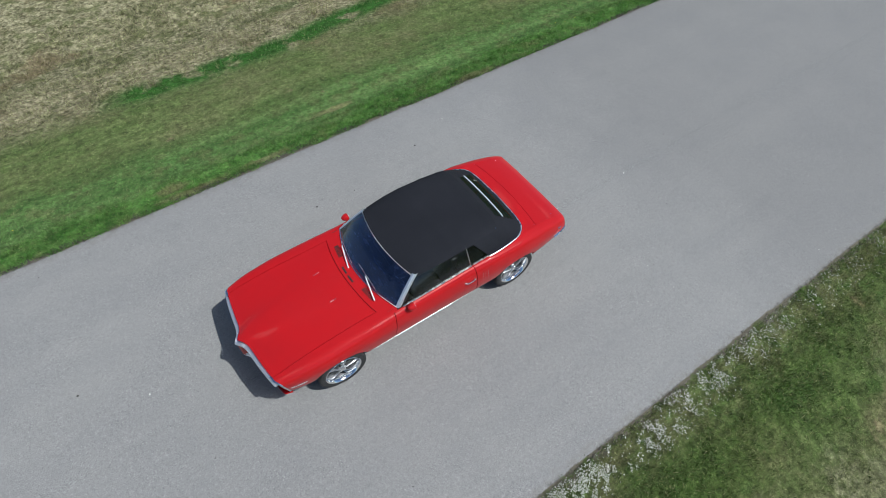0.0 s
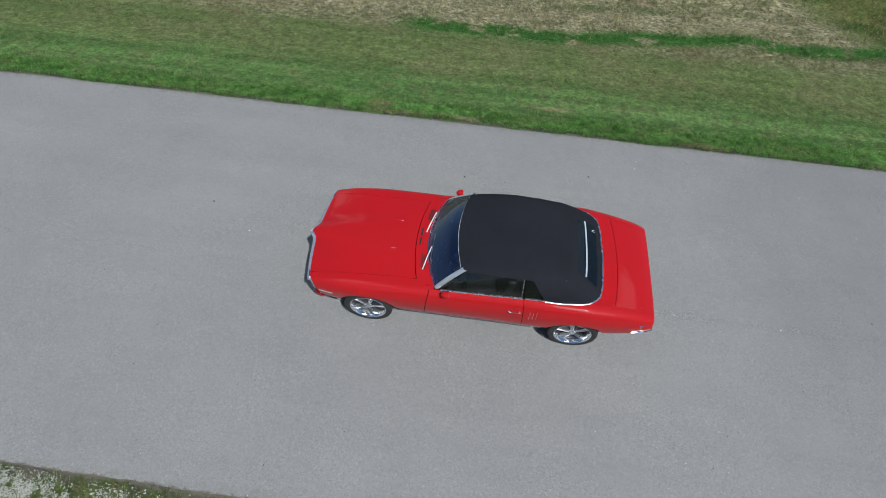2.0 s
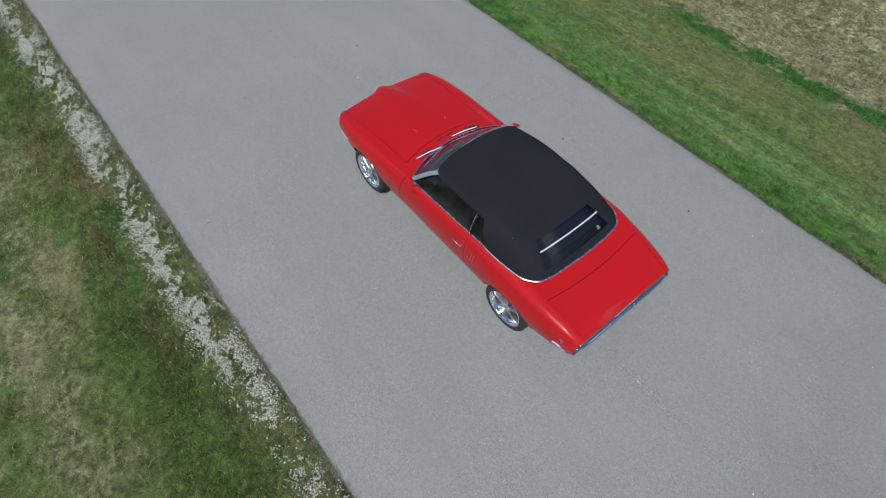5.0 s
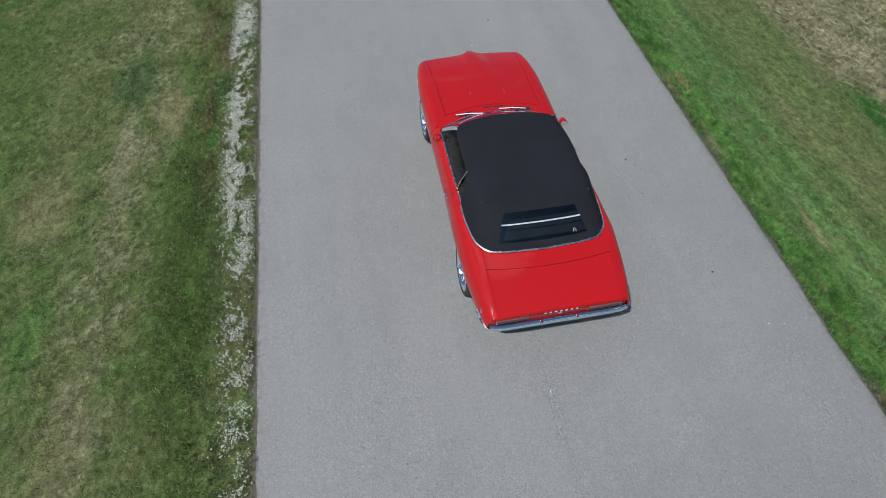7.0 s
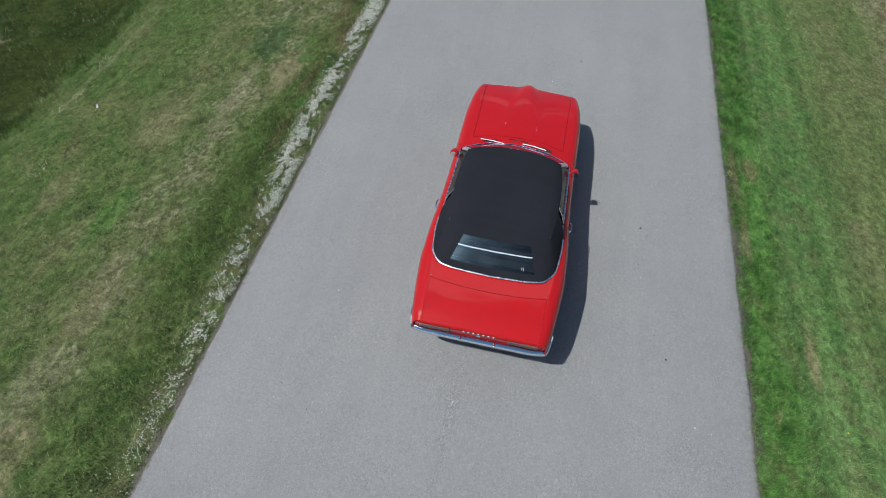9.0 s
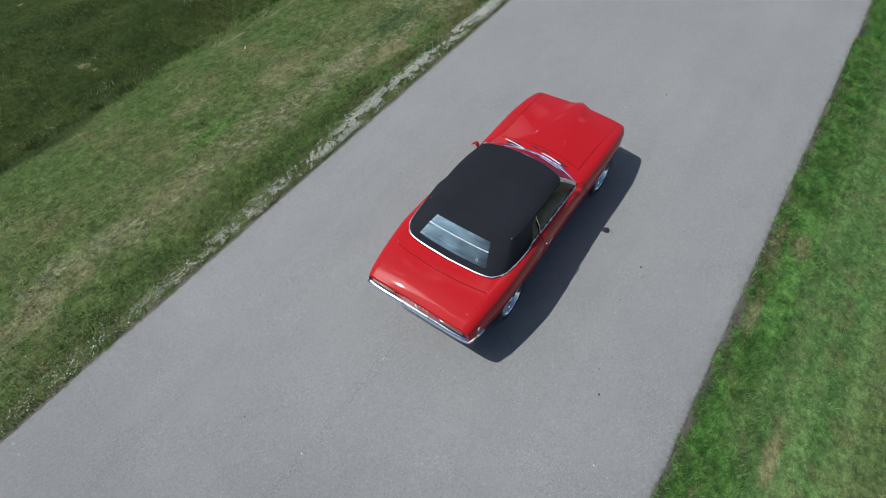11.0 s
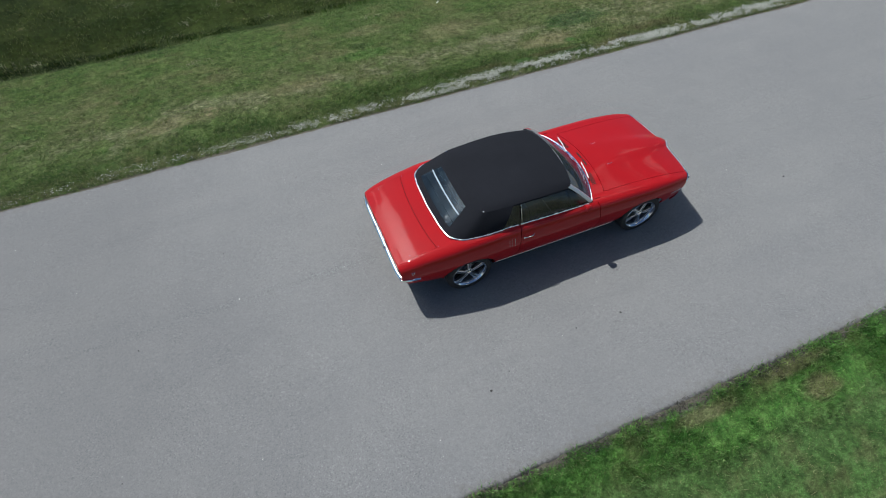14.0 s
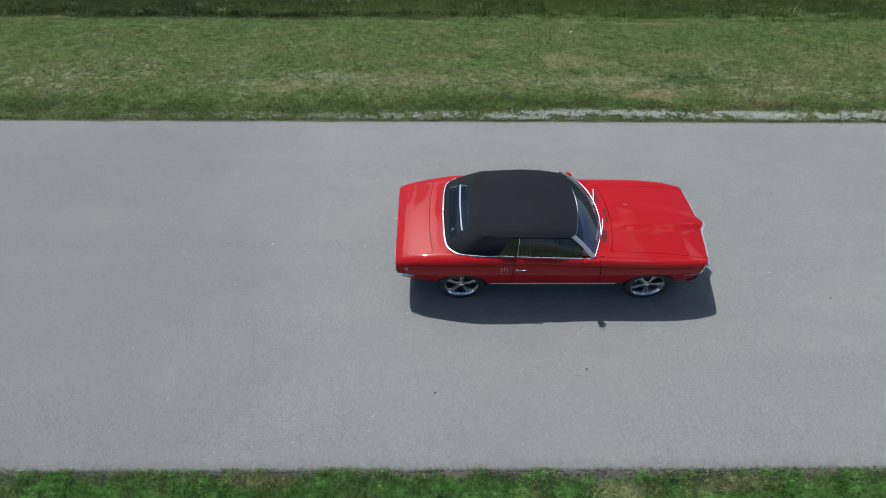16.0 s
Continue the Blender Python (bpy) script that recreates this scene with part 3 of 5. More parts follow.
# ---- the car ----
car = tagged(new("convertible_car"), "glossy red two-door convertible with closed black canvas top", "car")

# Cross-sections of the body: ten points from the middle of the hood or deck out and down to the floor.
SECTION_X = (2.34, 2.2, 2.05, 1.8, 1.37, 1.0, 0.6, 0.2, -0.2, -0.6, -1.0, -1.37, -1.7, -2.0, -2.2, -2.34)


def along(values):
    return curve(list(zip(SECTION_X, values)))


BODY_Y = [
    along((0,) * 16),
    along((0.30, 0.31, 0.32, 0.33, 0.33, 0.33, 0.33, 0.33, 0.33, 0.33, 0.33, 0.33, 0.32, 0.31, 0.31, 0.31)),
    along((0.60, 0.665, 0.685, 0.680, 0.668, 0.660, 0.660, 0.66, 0.66, 0.66, 0.66, 0.655, 0.64, 0.63, 0.625, 0.62)),
    along((0.68, 0.735, 0.765, 0.785, 0.790, 0.790, 0.785, 0.785, 0.785, 0.785, 0.785, 0.775, 0.75, 0.735, 0.725, 0.71)),
    along((0.71, 0.765, 0.800, 0.832, 0.850, 0.850, 0.845, 0.842, 0.842, 0.848, 0.860, 0.860, 0.838, 0.81, 0.785, 0.755)),
    along((0.72, 0.785, 0.825, 0.862, 0.885, 0.884, 0.878, 0.875, 0.876, 0.884, 0.900, 0.902, 0.880, 0.845, 0.815, 0.78)),
    along((0.72, 0.785, 0.828, 0.868, 0.893, 0.892, 0.887, 0.886, 0.887, 0.895, 0.910, 0.912, 0.890, 0.855, 0.825, 0.79)),
    along((0.70, 0.760, 0.798, 0.838, 0.866, 0.864, 0.860, 0.858, 0.859, 0.866, 0.877, 0.878, 0.860, 0.828, 0.795, 0.760)),
    along((0.66, 0.70, 0.735, 0.768, 0.785, 0.786, 0.784, 0.784, 0.784, 0.786, 0.79, 0.79, 0.778, 0.752, 0.73, 0.70)),
    along((0.60, 0.63, 0.66, 0.68, 0.68, 0.68, 0.68, 0.68, 0.68, 0.68, 0.68, 0.68, 0.68, 0.66, 0.65, 0.62)),
]
BODY_Z = [
    along((0.705, 0.765, 0.800, 0.845, 0.885, 0.905, 0.925, 0.93, 0.93, 0.93, 0.94, 0.945, 0.925, 0.885, 0.835, 0.775)),
    along((0.705, 0.762, 0.798, 0.842, 0.882, 0.902, 0.920, 0.93, 0.93, 0.93, 0.94, 0.945, 0.922, 0.882, 0.833, 0.773)),
    along((0.700, 0.752, 0.785, 0.828, 0.865, 0.878, 0.888, 0.90, 0.91, 0.92, 0.945, 0.945, 0.918, 0.872, 0.822, 0.762)),
    along((0.690, 0.742, 0.776, 0.820, 0.855, 0.866, 0.875, 0.890, 0.905, 0.925, 0.945, 0.945, 0.915, 0.865, 0.815, 0.755)),
    along((0.665, 0.715, 0.748, 0.787, 0.818, 0.826, 0.832, 0.842, 0.856, 0.876, 0.900, 0.900, 0.872, 0.826, 0.778, 0.725)),
    along((0.630, 0.670, 0.695, 0.720, 0.740, 0.742, 0.742, 0.745, 0.752, 0.768, 0.790, 0.790, 0.770, 0.738, 0.705, 0.665)),
    along((0.585, 0.605, 0.618, 0.630, 0.638, 0.636, 0.632, 0.628, 0.628, 0.638, 0.652, 0.655, 0.648, 0.635, 0.615, 0.59)),
    along((0.50, 0.50, 0.49, 0.475, 0.465, 0.455, 0.450, 0.445, 0.445, 0.450, 0.46, 0.47, 0.475, 0.485, 0.49, 0.50)),
    along((0.40, 0.37, 0.34, 0.32, 0.30, 0.295, 0.29, 0.29, 0.29, 0.29, 0.295, 0.30, 0.32, 0.35, 0.38, 0.42)),
    along((0.37, 0.33, 0.30, 0.27, 0.25, 0.24, 0.24, 0.24, 0.24, 0.24, 0.24, 0.25, 0.27, 0.31, 0.34, 0.39)),
]


def ridge(x, y):
    """The raised middle of the hood, which narrows to the prow."""
    w = np.interp(x, [0.8, 1.2, 2.0, 2.33], [0.32, 0.28, 0.15, 0.065])
    h = np.interp(x, [0.7, 1.0, 1.9, 2.33], [0.0, 0.017, 0.025, 0.036])
    a = np.abs(y) / w
    return h / (1 + a**5)


def S(x, v):
    """A point of the body's skin: x along the car, v round the section (0 the middle, +left, -right)."""
    x = np.asarray(x, float)
    v = np.asarray(v, float)
    k = np.floor(v).astype(int)
    t = v - k
    Y = np.stack([f(x) for f in BODY_Y])
    Z = np.stack([f(x) for f in BODY_Z])

    def at(i):
        i = np.clip(i, -9, 9)
        j = np.abs(i)
        return np.where(i < 0, -1, 1) * np.take_along_axis(Y, j[None], 0)[0], np.take_along_axis(Z, j[None], 0)[0]

    p = [at(k + d) for d in (-1, 0, 1, 2)]
    out = []
    for c in (0, 1):
        a, b, d, e = (q[c] for q in p)
        out.append(b + 0.5 * t * (d - a + t * (2 * a - 5 * b + 4 * d - e + t * (3 * (b - d) + e - a))))
    y, z = out
    z = z + np.where(x > 0.6, ridge(x, y), 0.0)
    return np.stack([x, y, z], -1)


AXLES = (1.373, -1.373)


def arch_v(x, lower=8.0):
    """How far round the section a side panel reaches: to the sill, or to the rim of a wheel opening."""
    best = lower
    for ax in AXLES:
        d = abs(x - ax)
        if d < 0.385:
            top = 0.33 + 0.335 * math.sqrt(max(0.0, 1 - (d / 0.385) ** 2.3))
            vv = np.linspace(3.2, lower, 120)
            z = S(np.full(120, x), vv)[:, 2]
            i = int(np.argmax(z <= top)) if (z <= top).any() else 119
            best = min(best, float(vv[i]))
    return best


def skin(P, depth=0.018, flip=False):
    """A sheet of points with its rim folded inwards, as pressed panels have."""
    P = np.asarray(P, float)
    du = np.gradient(P, axis=0)
    dv = np.gradient(P, axis=1)
    N = np.cross(du, dv)
    N /= np.maximum(np.linalg.norm(N, axis=-1, keepdims=True), 1e-9)
    if flip:
        N = -N
    bm = bmesh.new()
    vs = add_grid(bm, P, flip=flip)
    n, m = len(P), len(P[0])
    loop = [(i, 0) for i in range(n)] + [(n - 1, j) for j in range(1, m)] + [(i, m - 1) for i in range(n - 2, -1, -1)] + [(0, j) for j in range(m - 2, 0, -1)]
    inner = [bm.verts.new(tuple(P[i, j] - depth * N[i, j])) for i, j in loop]
    L = len(loop)
    for q in range(L):
        a, b = vs[loop[q][0]][loop[q][1]], vs[loop[(q + 1) % L][0]][loop[(q + 1) % L][1]]
        f = (a, inner[q], inner[(q + 1) % L], b)
        if len(set(f)) == 4:
            bm.faces.new(f if not flip else tuple(reversed(f)))
    return bm


def panel(x_back, x_front, v_in, v_out, nx, nv):
    """Points of a panel of the skin. x_back and x_front are functions of v; v_in and v_out of x."""
    P = np.zeros((nx, nv, 3))
    for i in range(nx):
        for j in range(nv):
            s, t = i / (nx - 1), j / (nv - 1)
            x = 0.5 * (x_back(0) + x_front(0))
            for _ in range(2):
                v = v_in(x) + (v_out(0) - v_in(x)) * t
                x = x_back(v) + (x_front(v) - x_back(v)) * s
            v = v_in(x) + (v_out(x) - v_in(x)) * t
            P[i, j, 0], P[i, j, 1] = x, v
    flat = P.reshape(-1, 3)
    return S(flat[:, 0], flat[:, 1]).reshape(nx, nv, 3)


def mirrored(P):
    Q = np.array(P)
    Q[..., 1] *= -1
    return Q


def v_to_y(v):
    a = abs(v)
    return float(np.interp(a, [0, 1, 2, 3, 4, 6], [0, 0.32, 0.665, 0.76, 0.79, 0.81]))


def nose_x(v):
    """The front edge of the hood and fenders: a shallow bow with a sharp prow."""
    y = v_to_y(v)
    tuck = 0.0 if abs(v) < 3 else 0.02 * (abs(v) - 3)
    return 2.207 - 0.15 * y * y + 0.085 * math.exp(-((y / 0.085) ** 1.5)) - tuck


def hood_back(v):
    return 0.832 - 0.21 * v_to_y(v) ** 2


def glass_foot(y):
    """The lower edge of the windscreen."""
    return 0.665 - 0.32 * y * y


def tail_x(v):
    y = v_to_y(v)
    return -2.315 + 0.018 * y**6 + 0.05 * max(0.0, abs(v) - 5.8)


GAP = 0.004
both = ((1, "left"), (-1, "right"))

hood = part("hood", skin(panel(hood_back, nose_x, lambda x: -2 + 0.022, lambda x: 2 - 0.022, 60, 41)), PAINT, car, "glossy red hood with a raised centre and pointed prow")
cowl = part("cowl", skin(panel(lambda v: glass_foot(v_to_y(v)) - 0.03, lambda v: hood_back(v) - 2 * GAP, lambda x: -2.0, lambda x: 2.0, 10, 31)), PAINT, car)
part("trunk_lid", skin(panel(tail_x, lambda v: -1.845 + 0.045 * (v_to_y(v) / 0.62) ** 2, lambda x: -2.45 + 0.025, lambda x: 2.45 - 0.025, 22, 37)), PAINT, car)
part("rear_deck", skin(panel(lambda v: -1.845 + 0.0055 + 0.045 * (v_to_y(v) / 0.62) ** 2, lambda v: -1.575, lambda x: -2.45, lambda x: 2.45, 14, 37), 0.01), PAINT, car)

for side, _ in both:
    def place(P, depth=0.018):
        return skin(P, depth) if side > 0 else skin(mirrored(P), depth, True)

    P = panel(lambda v: 0.553 + 0.012 * (v - 3) + 2 * GAP if v > 3 else 0.50, nose_x, lambda x: 2.0, lambda x: arch_v(x), 110, 30)
    part("front_fender", place(P), PAINT, car)
    P = panel(lambda v: -0.635 - 0.008 * (v - 3), lambda v: 0.553 + 0.012 * (v - 3), lambda x: 2.9, lambda x: 7.7, 50, 26)
    door = part("door", place(P), PAINT, car)
    P = panel(tail_x, lambda v: -0.635 - 0.008 * (v - 3) - 2 * GAP, lambda x: float(np.interp(x, [-1.586, -1.562, -1.3], [2.45, 1.95, 2.9])), lambda x: arch_v(x), 110, 30)
    part("quarter_panel", place(P), PAINT, car)
    # sill with its bright strip
    P = [[(x, side * y, z) for y, z in ((0.786, 0.345), (0.784, 0.30), (0.765, 0.25), (0.70, 0.235))] for x in np.linspace(-0.98, 0.97, 12)]
    bm = bmesh.new()
    add_grid(bm, P, flip=side < 0)
    part("sill", bm, PAINT, car)
    strip = [(x, side * 0.812, 0.324) for x in np.linspace(-0.95, 0.92, 8)]
    part("sill_trim", tube(strip, 0.0055, 8), CHROME, car, "bright metal sill strip")
    # belt moulding along the door glass
    line = [tuple(S(np.array([x]), np.array([side * 2.92]))[0] + np.array([0, 0, 0.004])) for x in np.linspace(-0.625, 0.42, 18)]
    part("belt_moulding", tube(line, 0.0115, 8, squash=0.7), BRIGHT, door, "bright metal moulding along the window sill")
    line = [tuple(S(np.array([x]), np.array([side * 2.92]))[0] + np.array([0, 0, 0.004])) for x in np.linspace(-0.90, -0.655, 8)]
    part("quarter_moulding", tube(line, 0.0105, 8, squash=0.7), BRIGHT, car)
    # door handle
    c = S(np.array([-0.535]), np.array([side * 4.9]))[0]
    hb = tube([(c[0] - 0.075, c[1] + side * 0.004, c[2]), (c[0] - 0.055, c[1] + side * 0.030, c[2] + 0.004), (c[0] + 0.045, c[1] + side * 0.030, c[2] + 0.004), (c[0] + 0.07, c[1] + side * 0.004, c[2])], 0.0085, 8)
    hb2 = add_tube(hb, [(c[0] - 0.075, c[1] - side * 0.004, c[2]), (c[0] - 0.075, c[1] + side * 0.022, c[2] + 0.002)], 0.016, 10)
    part("door_handle", hb2, CHROME, door, "chrome push-button door handle")
    part("door_lock", tube([(c[0] - 0.055, c[1] - side * 0.004, c[2] - 0.055), (c[0] - 0.055, c[1] + side * 0.006, c[2] - 0.055)], 0.011, 10), CHROME, door)
    # three upright slots behind the door
    for i in range(3):
        x = -0.745 - 0.042 * i
        pts = [S(np.array([x + 0.006 * (v - 5)]), np.array([side * v]))[0] + np.array([0, side * 0.002, 0]) for v in (4.75, 5.0, 5.3, 5.6, 5.85)]
        part("louvre", tube([tuple(p) for p in pts], 0.0019, 6), CHROME, car)

# under the skin: dark floor, wheel houses and bays
bm = box((-2.15, -0.60, 0.20), (2.05, 0.60, 0.30), 0.02)
add_box(bm, (0.72, -0.60, 0.28), (2.06, 0.60, 0.66), 0.02)
add_box(bm, (-2.2, -0.60, 0.28), (-1.30, 0.60, 0.70), 0.02)
for side in (1, -1):
    for ax in AXLES:
        add_box(bm, (ax - 0.43, side * 0.58, 0.60), (ax + 0.43, side * 0.80, 0.69), 0.01)
        for q in (-0.43, 0.40):
            add_box(bm, (ax + q, side * 0.58, 0.30), (ax + q + 0.03, side * 0.72, 0.66), 0.01)
    add_box(bm, (-0.95, side * 0.60, 0.235), (0.95, side * 0.755, 0.33), 0.01)
part("underbody", bm, DARK, car)


# ---- nose: bumper loops, grilles, headlamps, valance ----
def nose_line(y):
    y = abs(y)
    return 2.232 - 0.15 * y * y + 0.085 * math.exp(-((y / 0.085) ** 1.5))


def nose_top(y):
    return float(S(np.array([nose_line(y)]), np.array([float(np.interp(abs(y), [0, 0.32, 0.665, 0.76], [0, 1, 2, 3]))]))[0][2])


grille_bm = bmesh.new()
ys = np.linspace(-0.74, 0.74, 41)
add_grid(grille_bm, [[(nose_line(y) - 0.10, y, nose_top(y) - 0.03), (nose_line(y) - 0.10, y, 0.42)] for y in ys], flip=True)
grille = part("grille", grille_bm, BLACK, car, "black recessed split grille")
for s in (1, -1):
    for i in range(9):
        z = 0.455 + i * 0.024
        part("grille_bar", tube([(nose_line(y) - 0.085, y, z) for y in np.linspace(s * 0.07, s * 0.34, 5)], 0.003, 5), GUNMETAL, grille)


def bumper_profile(ys, zf, out, hgt, tuck=0.0):
    P = []
    for y in ys:
        x, z = nose_line(y) - tuck * (abs(y) / 0.77) ** 4, zf(y)
        P.append([(x - 0.05, y, z + hgt), (x + out * 0.7, y, z + hgt), (x + out, y, z + hgt * 0.4), (x + out, y, z - hgt * 0.5), (x + out * 0.3, y, z - hgt), (x - 0.05, y, z - hgt)])
    return P


bm = bmesh.new()
yy = np.concatenate([np.linspace(-0.77, -0.12, 16), np.linspace(-0.10, 0.10, 15), np.linspace(0.12, 0.77, 16)])
add_grid(bm, bumper_profile(yy, lambda y: nose_top(y) - 0.040, 0.022, 0.018))
add_grid(bm, bumper_profile(yy, lambda y: 0.425, -0.012, 0.028, 0.10))
for s in (1, -1):
    P = [[(x - 0.01, s * y, 0.446), (x, s * (y + 0.014), 0.438), (x, s * (y + 0.014), 0.418), (x - 0.01, s * y, 0.410)] for x, y in ((2.09, 0.69), (2.06, 0.715), (2.00, 0.745), (1.91, 0.775), (1.82, 0.795), (1.76, 0.80))]
    add_grid(bm, P, flip=s > 0)
bmesh.ops.recalc_face_normals(bm, faces=bm.faces)
part("front_bumper", bm, PILLAR, car, "thin chrome bumper looping round the grille")
bm = bmesh.new()
P = [[(nose_line(0) - 0.10 + 0.10 * w, y, z) for z in (0.69, 0.55, 0.42)] for y, w in ((-0.06, 0), (-0.03, 0.8), (0, 1.0), (0.03, 0.8), (0.06, 0))]
add_grid(bm, P)
part("grille_divider", bm, PAINT, car)
bm = bmesh.new()
add_grid(bm, [[(nose_line(y) - 0.03, y, 0.40), (nose_line(y) - 0.05, y, 0.33), (nose_line(y) - 0.14, y, 0.27)] for y in np.linspace(-0.74, 0.74, 25)], flip=True)
part("front_valance", bm, PAINT, car)
for s in (1, -1):
    P = []
    for v in np.linspace(1.9, 6.0, 16):
        q = S(np.array([nose_x(v)]), np.array([s * v]))[0]
        P.append([(q[0] - 0.002, q[1] * 0.999, q[2] - 0.001), (q[0] + 0.014, q[1] * 1.003, q[2] - 0.003), (q[0] + 0.013, q[1] * 0.992, q[2] - 0.022), (q[0] - 0.06, q[1] * 0.95, q[2] - 0.03)])
    bm = bmesh.new()
    add_grid(bm, P)
    bmesh.ops.recalc_face_normals(bm, faces=bm.faces)
    part("headlamp_bezel", bm, CHROME, car)
    for y in (0.44, 0.64):
        x = nose_line(y) - 0.07
        lamp = part("headlamp", lathe([(0.0, 0.03), (0.05, 0.026), (0.080, 0.008), (0.086, 0.0), (0.095, 0.008), (0.095, -0.03)], 28), ALLOY, car, "round sealed-beam headlamp in a chrome rim")
        lamp.matrix_basis = pose(x, s * y, 0.565, 0, 0, -90)
    pk = box((nose_line(0.45) - 0.055, s * 0.33, 0.325), (nose_line(0.45) - 0.035, s * 0.56, 0.375), 0.008)
    part("parking_lamp", pk, AMBER, car)
    for i in range(8):
        b = S(np.array([1.83 + 0.025 * i]), np.array([s * 6.2]))[0]
        part("fender_letter", box((b[0] - 0.008, b[1] - 0.004, b[2] - 0.007), (b[0] + 0.008, b[1] + 0.005, b[2] + 0.007), 0.002), WHITE, car)

# ---- tail: panel, lamps, bumper, letters ----
bm = bmesh.new()
P = []
for y in np.linspace(-0.765, 0.765, 41):
    x = -2.315 + 0.018 * (abs(y) / 0.79) ** 6
    zt = float(np.interp(abs(y), [0, 0.62, 0.765], [0.780, 0.765, 0.735]))
    P.append([(x + 0.004, y, zt), (x - 0.008, y, zt - 0.02), (x + 0.012, y, zt - 0.045), (x + 0.016, y, 0.60), (x + 0.02, y, 0.50)])
add_grid(bm, P)
part("tail_panel", bm, PAINT, car)
for s in (1, -1):
    lamp = part("taillight", box((-2.325, s * 0.34, 0.655), (-2.292, s * 0.70, 0.712), 0.010), RED_LENS, car, "slim grey-red taillight with horizontal bars")
    for z in (0.674, 0.693):
        part("bar", tube([(-2.327, s * 0.345, z), (-2.327, s * 0.695, z)], 0.0035, 6), GUNMETAL, lamp)
letters = np.linspace(-0.175, 0.175, 7)
for y in letters:
    part("trunk_letter", box((-2.327, y - 0.011, 0.731), (-2.318, y + 0.011, 0.750), 0.003), WHITE, car)
part("trunk_badge", box((-2.322, -0.022, 0.672), (-2.300, 0.022, 0.700), 0.006), CHROME, car)
bm = bmesh.new()
yy = np.linspace(-0.80, 0.80, 33)
P = []
for y in yy:
    x = -2.366 + 0.036 * (abs(y) / 0.8) ** 10
    P.append([(x + 0.06, y, 0.614), (x + 0.042, y, 0.613), (x + 0.028, y, 0.607), (x + 0.017, y, 0.598), (x + 0.008, y, 0.586), (x + 0.003, y, 0.573), (x + 0.004, y, 0.563), (x + 0.02, y, 0.552), (x + 0.05, y, 0.545)])
add_grid(bm, P)
for s in (1, -1):
    P = [[(x, s * (y - 0.04), 0.588 + 0.026 * k), (x, s * y, 0.588 + 0.020 * k), (x, s * (y + 0.008), 0.588 + 0.004 * k), (x, s * (y + 0.004), 0.588 - 0.018 * k), (x, s * (y - 0.02), 0.588 - 0.034 * k)] for x, y, k in ((-2.332, 0.797, 1.0), (-2.29, 0.820, 0.95), (-2.20, 0.838, 0.75), (-2.12, 0.852, 0.5), (-2.07, 0.860, 0.3))]
    add_grid(bm, P)
bmesh.ops.recalc_face_normals(bm, faces=bm.faces)
rear_bumper = part("rear_bumper", bm, BUMPER, car, "chrome rear bumper wrapping round the corners")
for y in (-0.20, 0.20):
    part("bumper_guard", box((-2.371, y - 0.011, 0.560), (-2.320, y + 0.011, 0.620), 0.009), CHROME, rear_bumper)
bm = bmesh.new()
add_grid(bm, [[(-2.30, y, 0.51), (-2.27, y, 0.42), (-2.20, y, 0.36)] for y in np.linspace(-0.69, 0.69, 15)])
part("rear_valance", bm, PAINT, car)
for s in (1, -1):
    b = S(np.array([-2.16]), np.array([s * 5.2]))[0]
    part("quarter_emblem", tube([(b[0] - 0.022, b[1] + s * 0.002, b[2] + 0.028), (b[0] + 0.022, b[1] + s * 0.002, b[2] + 0.028), (b[0] + 0.008, b[1] + s * 0.002, b[2] - 0.01), (b[0], b[1] + s * 0.001, b[2] - 0.038), (b[0] - 0.008, b[1] + s * 0.002, b[2] - 0.01)], 0.005, 6, True), CHROME, car, "arrowhead-shaped emblem")
    for xx, vv in ((-1.76, 2.35), (-2.13, 2.05)):
        b = S(np.array([xx]), np.array([s * vv]))[0]
        part("deck_stud", tube([(b[0], b[1], b[2] - 0.004), (b[0], b[1], b[2] + 0.006)], 0.006, 10), CHROME, car)

# ---- hood badges, cowl vents, wipers ----
for s in (1, -1):
    for i in range(3):
        b = S(np.array([1.072 + 0.030 * i]), np.array([s * 0.71]))[0]
        part("hood_numeral", box((b[0] - 0.009, b[1] - 0.0045, b[2] - 0.004), (b[0] + 0.009, b[1] + 0.0045, b[2] + 0.003), 0.003), BRIGHT, hood)
    for y0 in (0.02,):
        pts = [S(np.array([0.775 - 0.22 * y * y]), np.array([s * y / 0.33]))[0] + np.array([0, 0, 0.001]) for y in np.linspace(y0, y0 + 0.12, 6)]
        part("cowl_slot", tube([tuple(p) for p in pts], 0.012, 6, squash=0.3), DARK, cowl)
    # the shade in the vents' grooves, laid on the cowl as dark bars
    for i in range(7):
        x = 0.715 + 0.009 * i - 0.06
        pts = [S(np.array([x + 0.045 - 0.22 * y * y]), np.array([s * y / 0.33]))[0] + np.array([0, 0, 0.001]) for y in np.linspace(0.29, 0.49, 8)]
        part("vent_gap", tube([tuple(p) for p in pts], 0.0030, 5, squash=0.5), DARK, cowl)
wipers = (((0.682, 0.533, 0.930), (0.610, 0.185, 0.972), (0.600, 0.43, 0.956), (0.588, -0.03, 0.992)), ((0.716, -0.074, 0.930), (0.624, -0.412, 0.965), (0.652, -0.09, 0.950), (0.585, -0.47, 0.955)))
for a, b, c, d in wipers:
    m = (Vector(a) + Vector(b)) / 2 + Vector((0.002, 0, 0.010))
    w = part("wiper", tube([a, m, b], 0.0085, 8, squash=0.6), WIPER, car, "bright wiper arm and blade")
    if c:
        part("blade", tube([c, d], 0.0048, 6), BRIGHT, w)

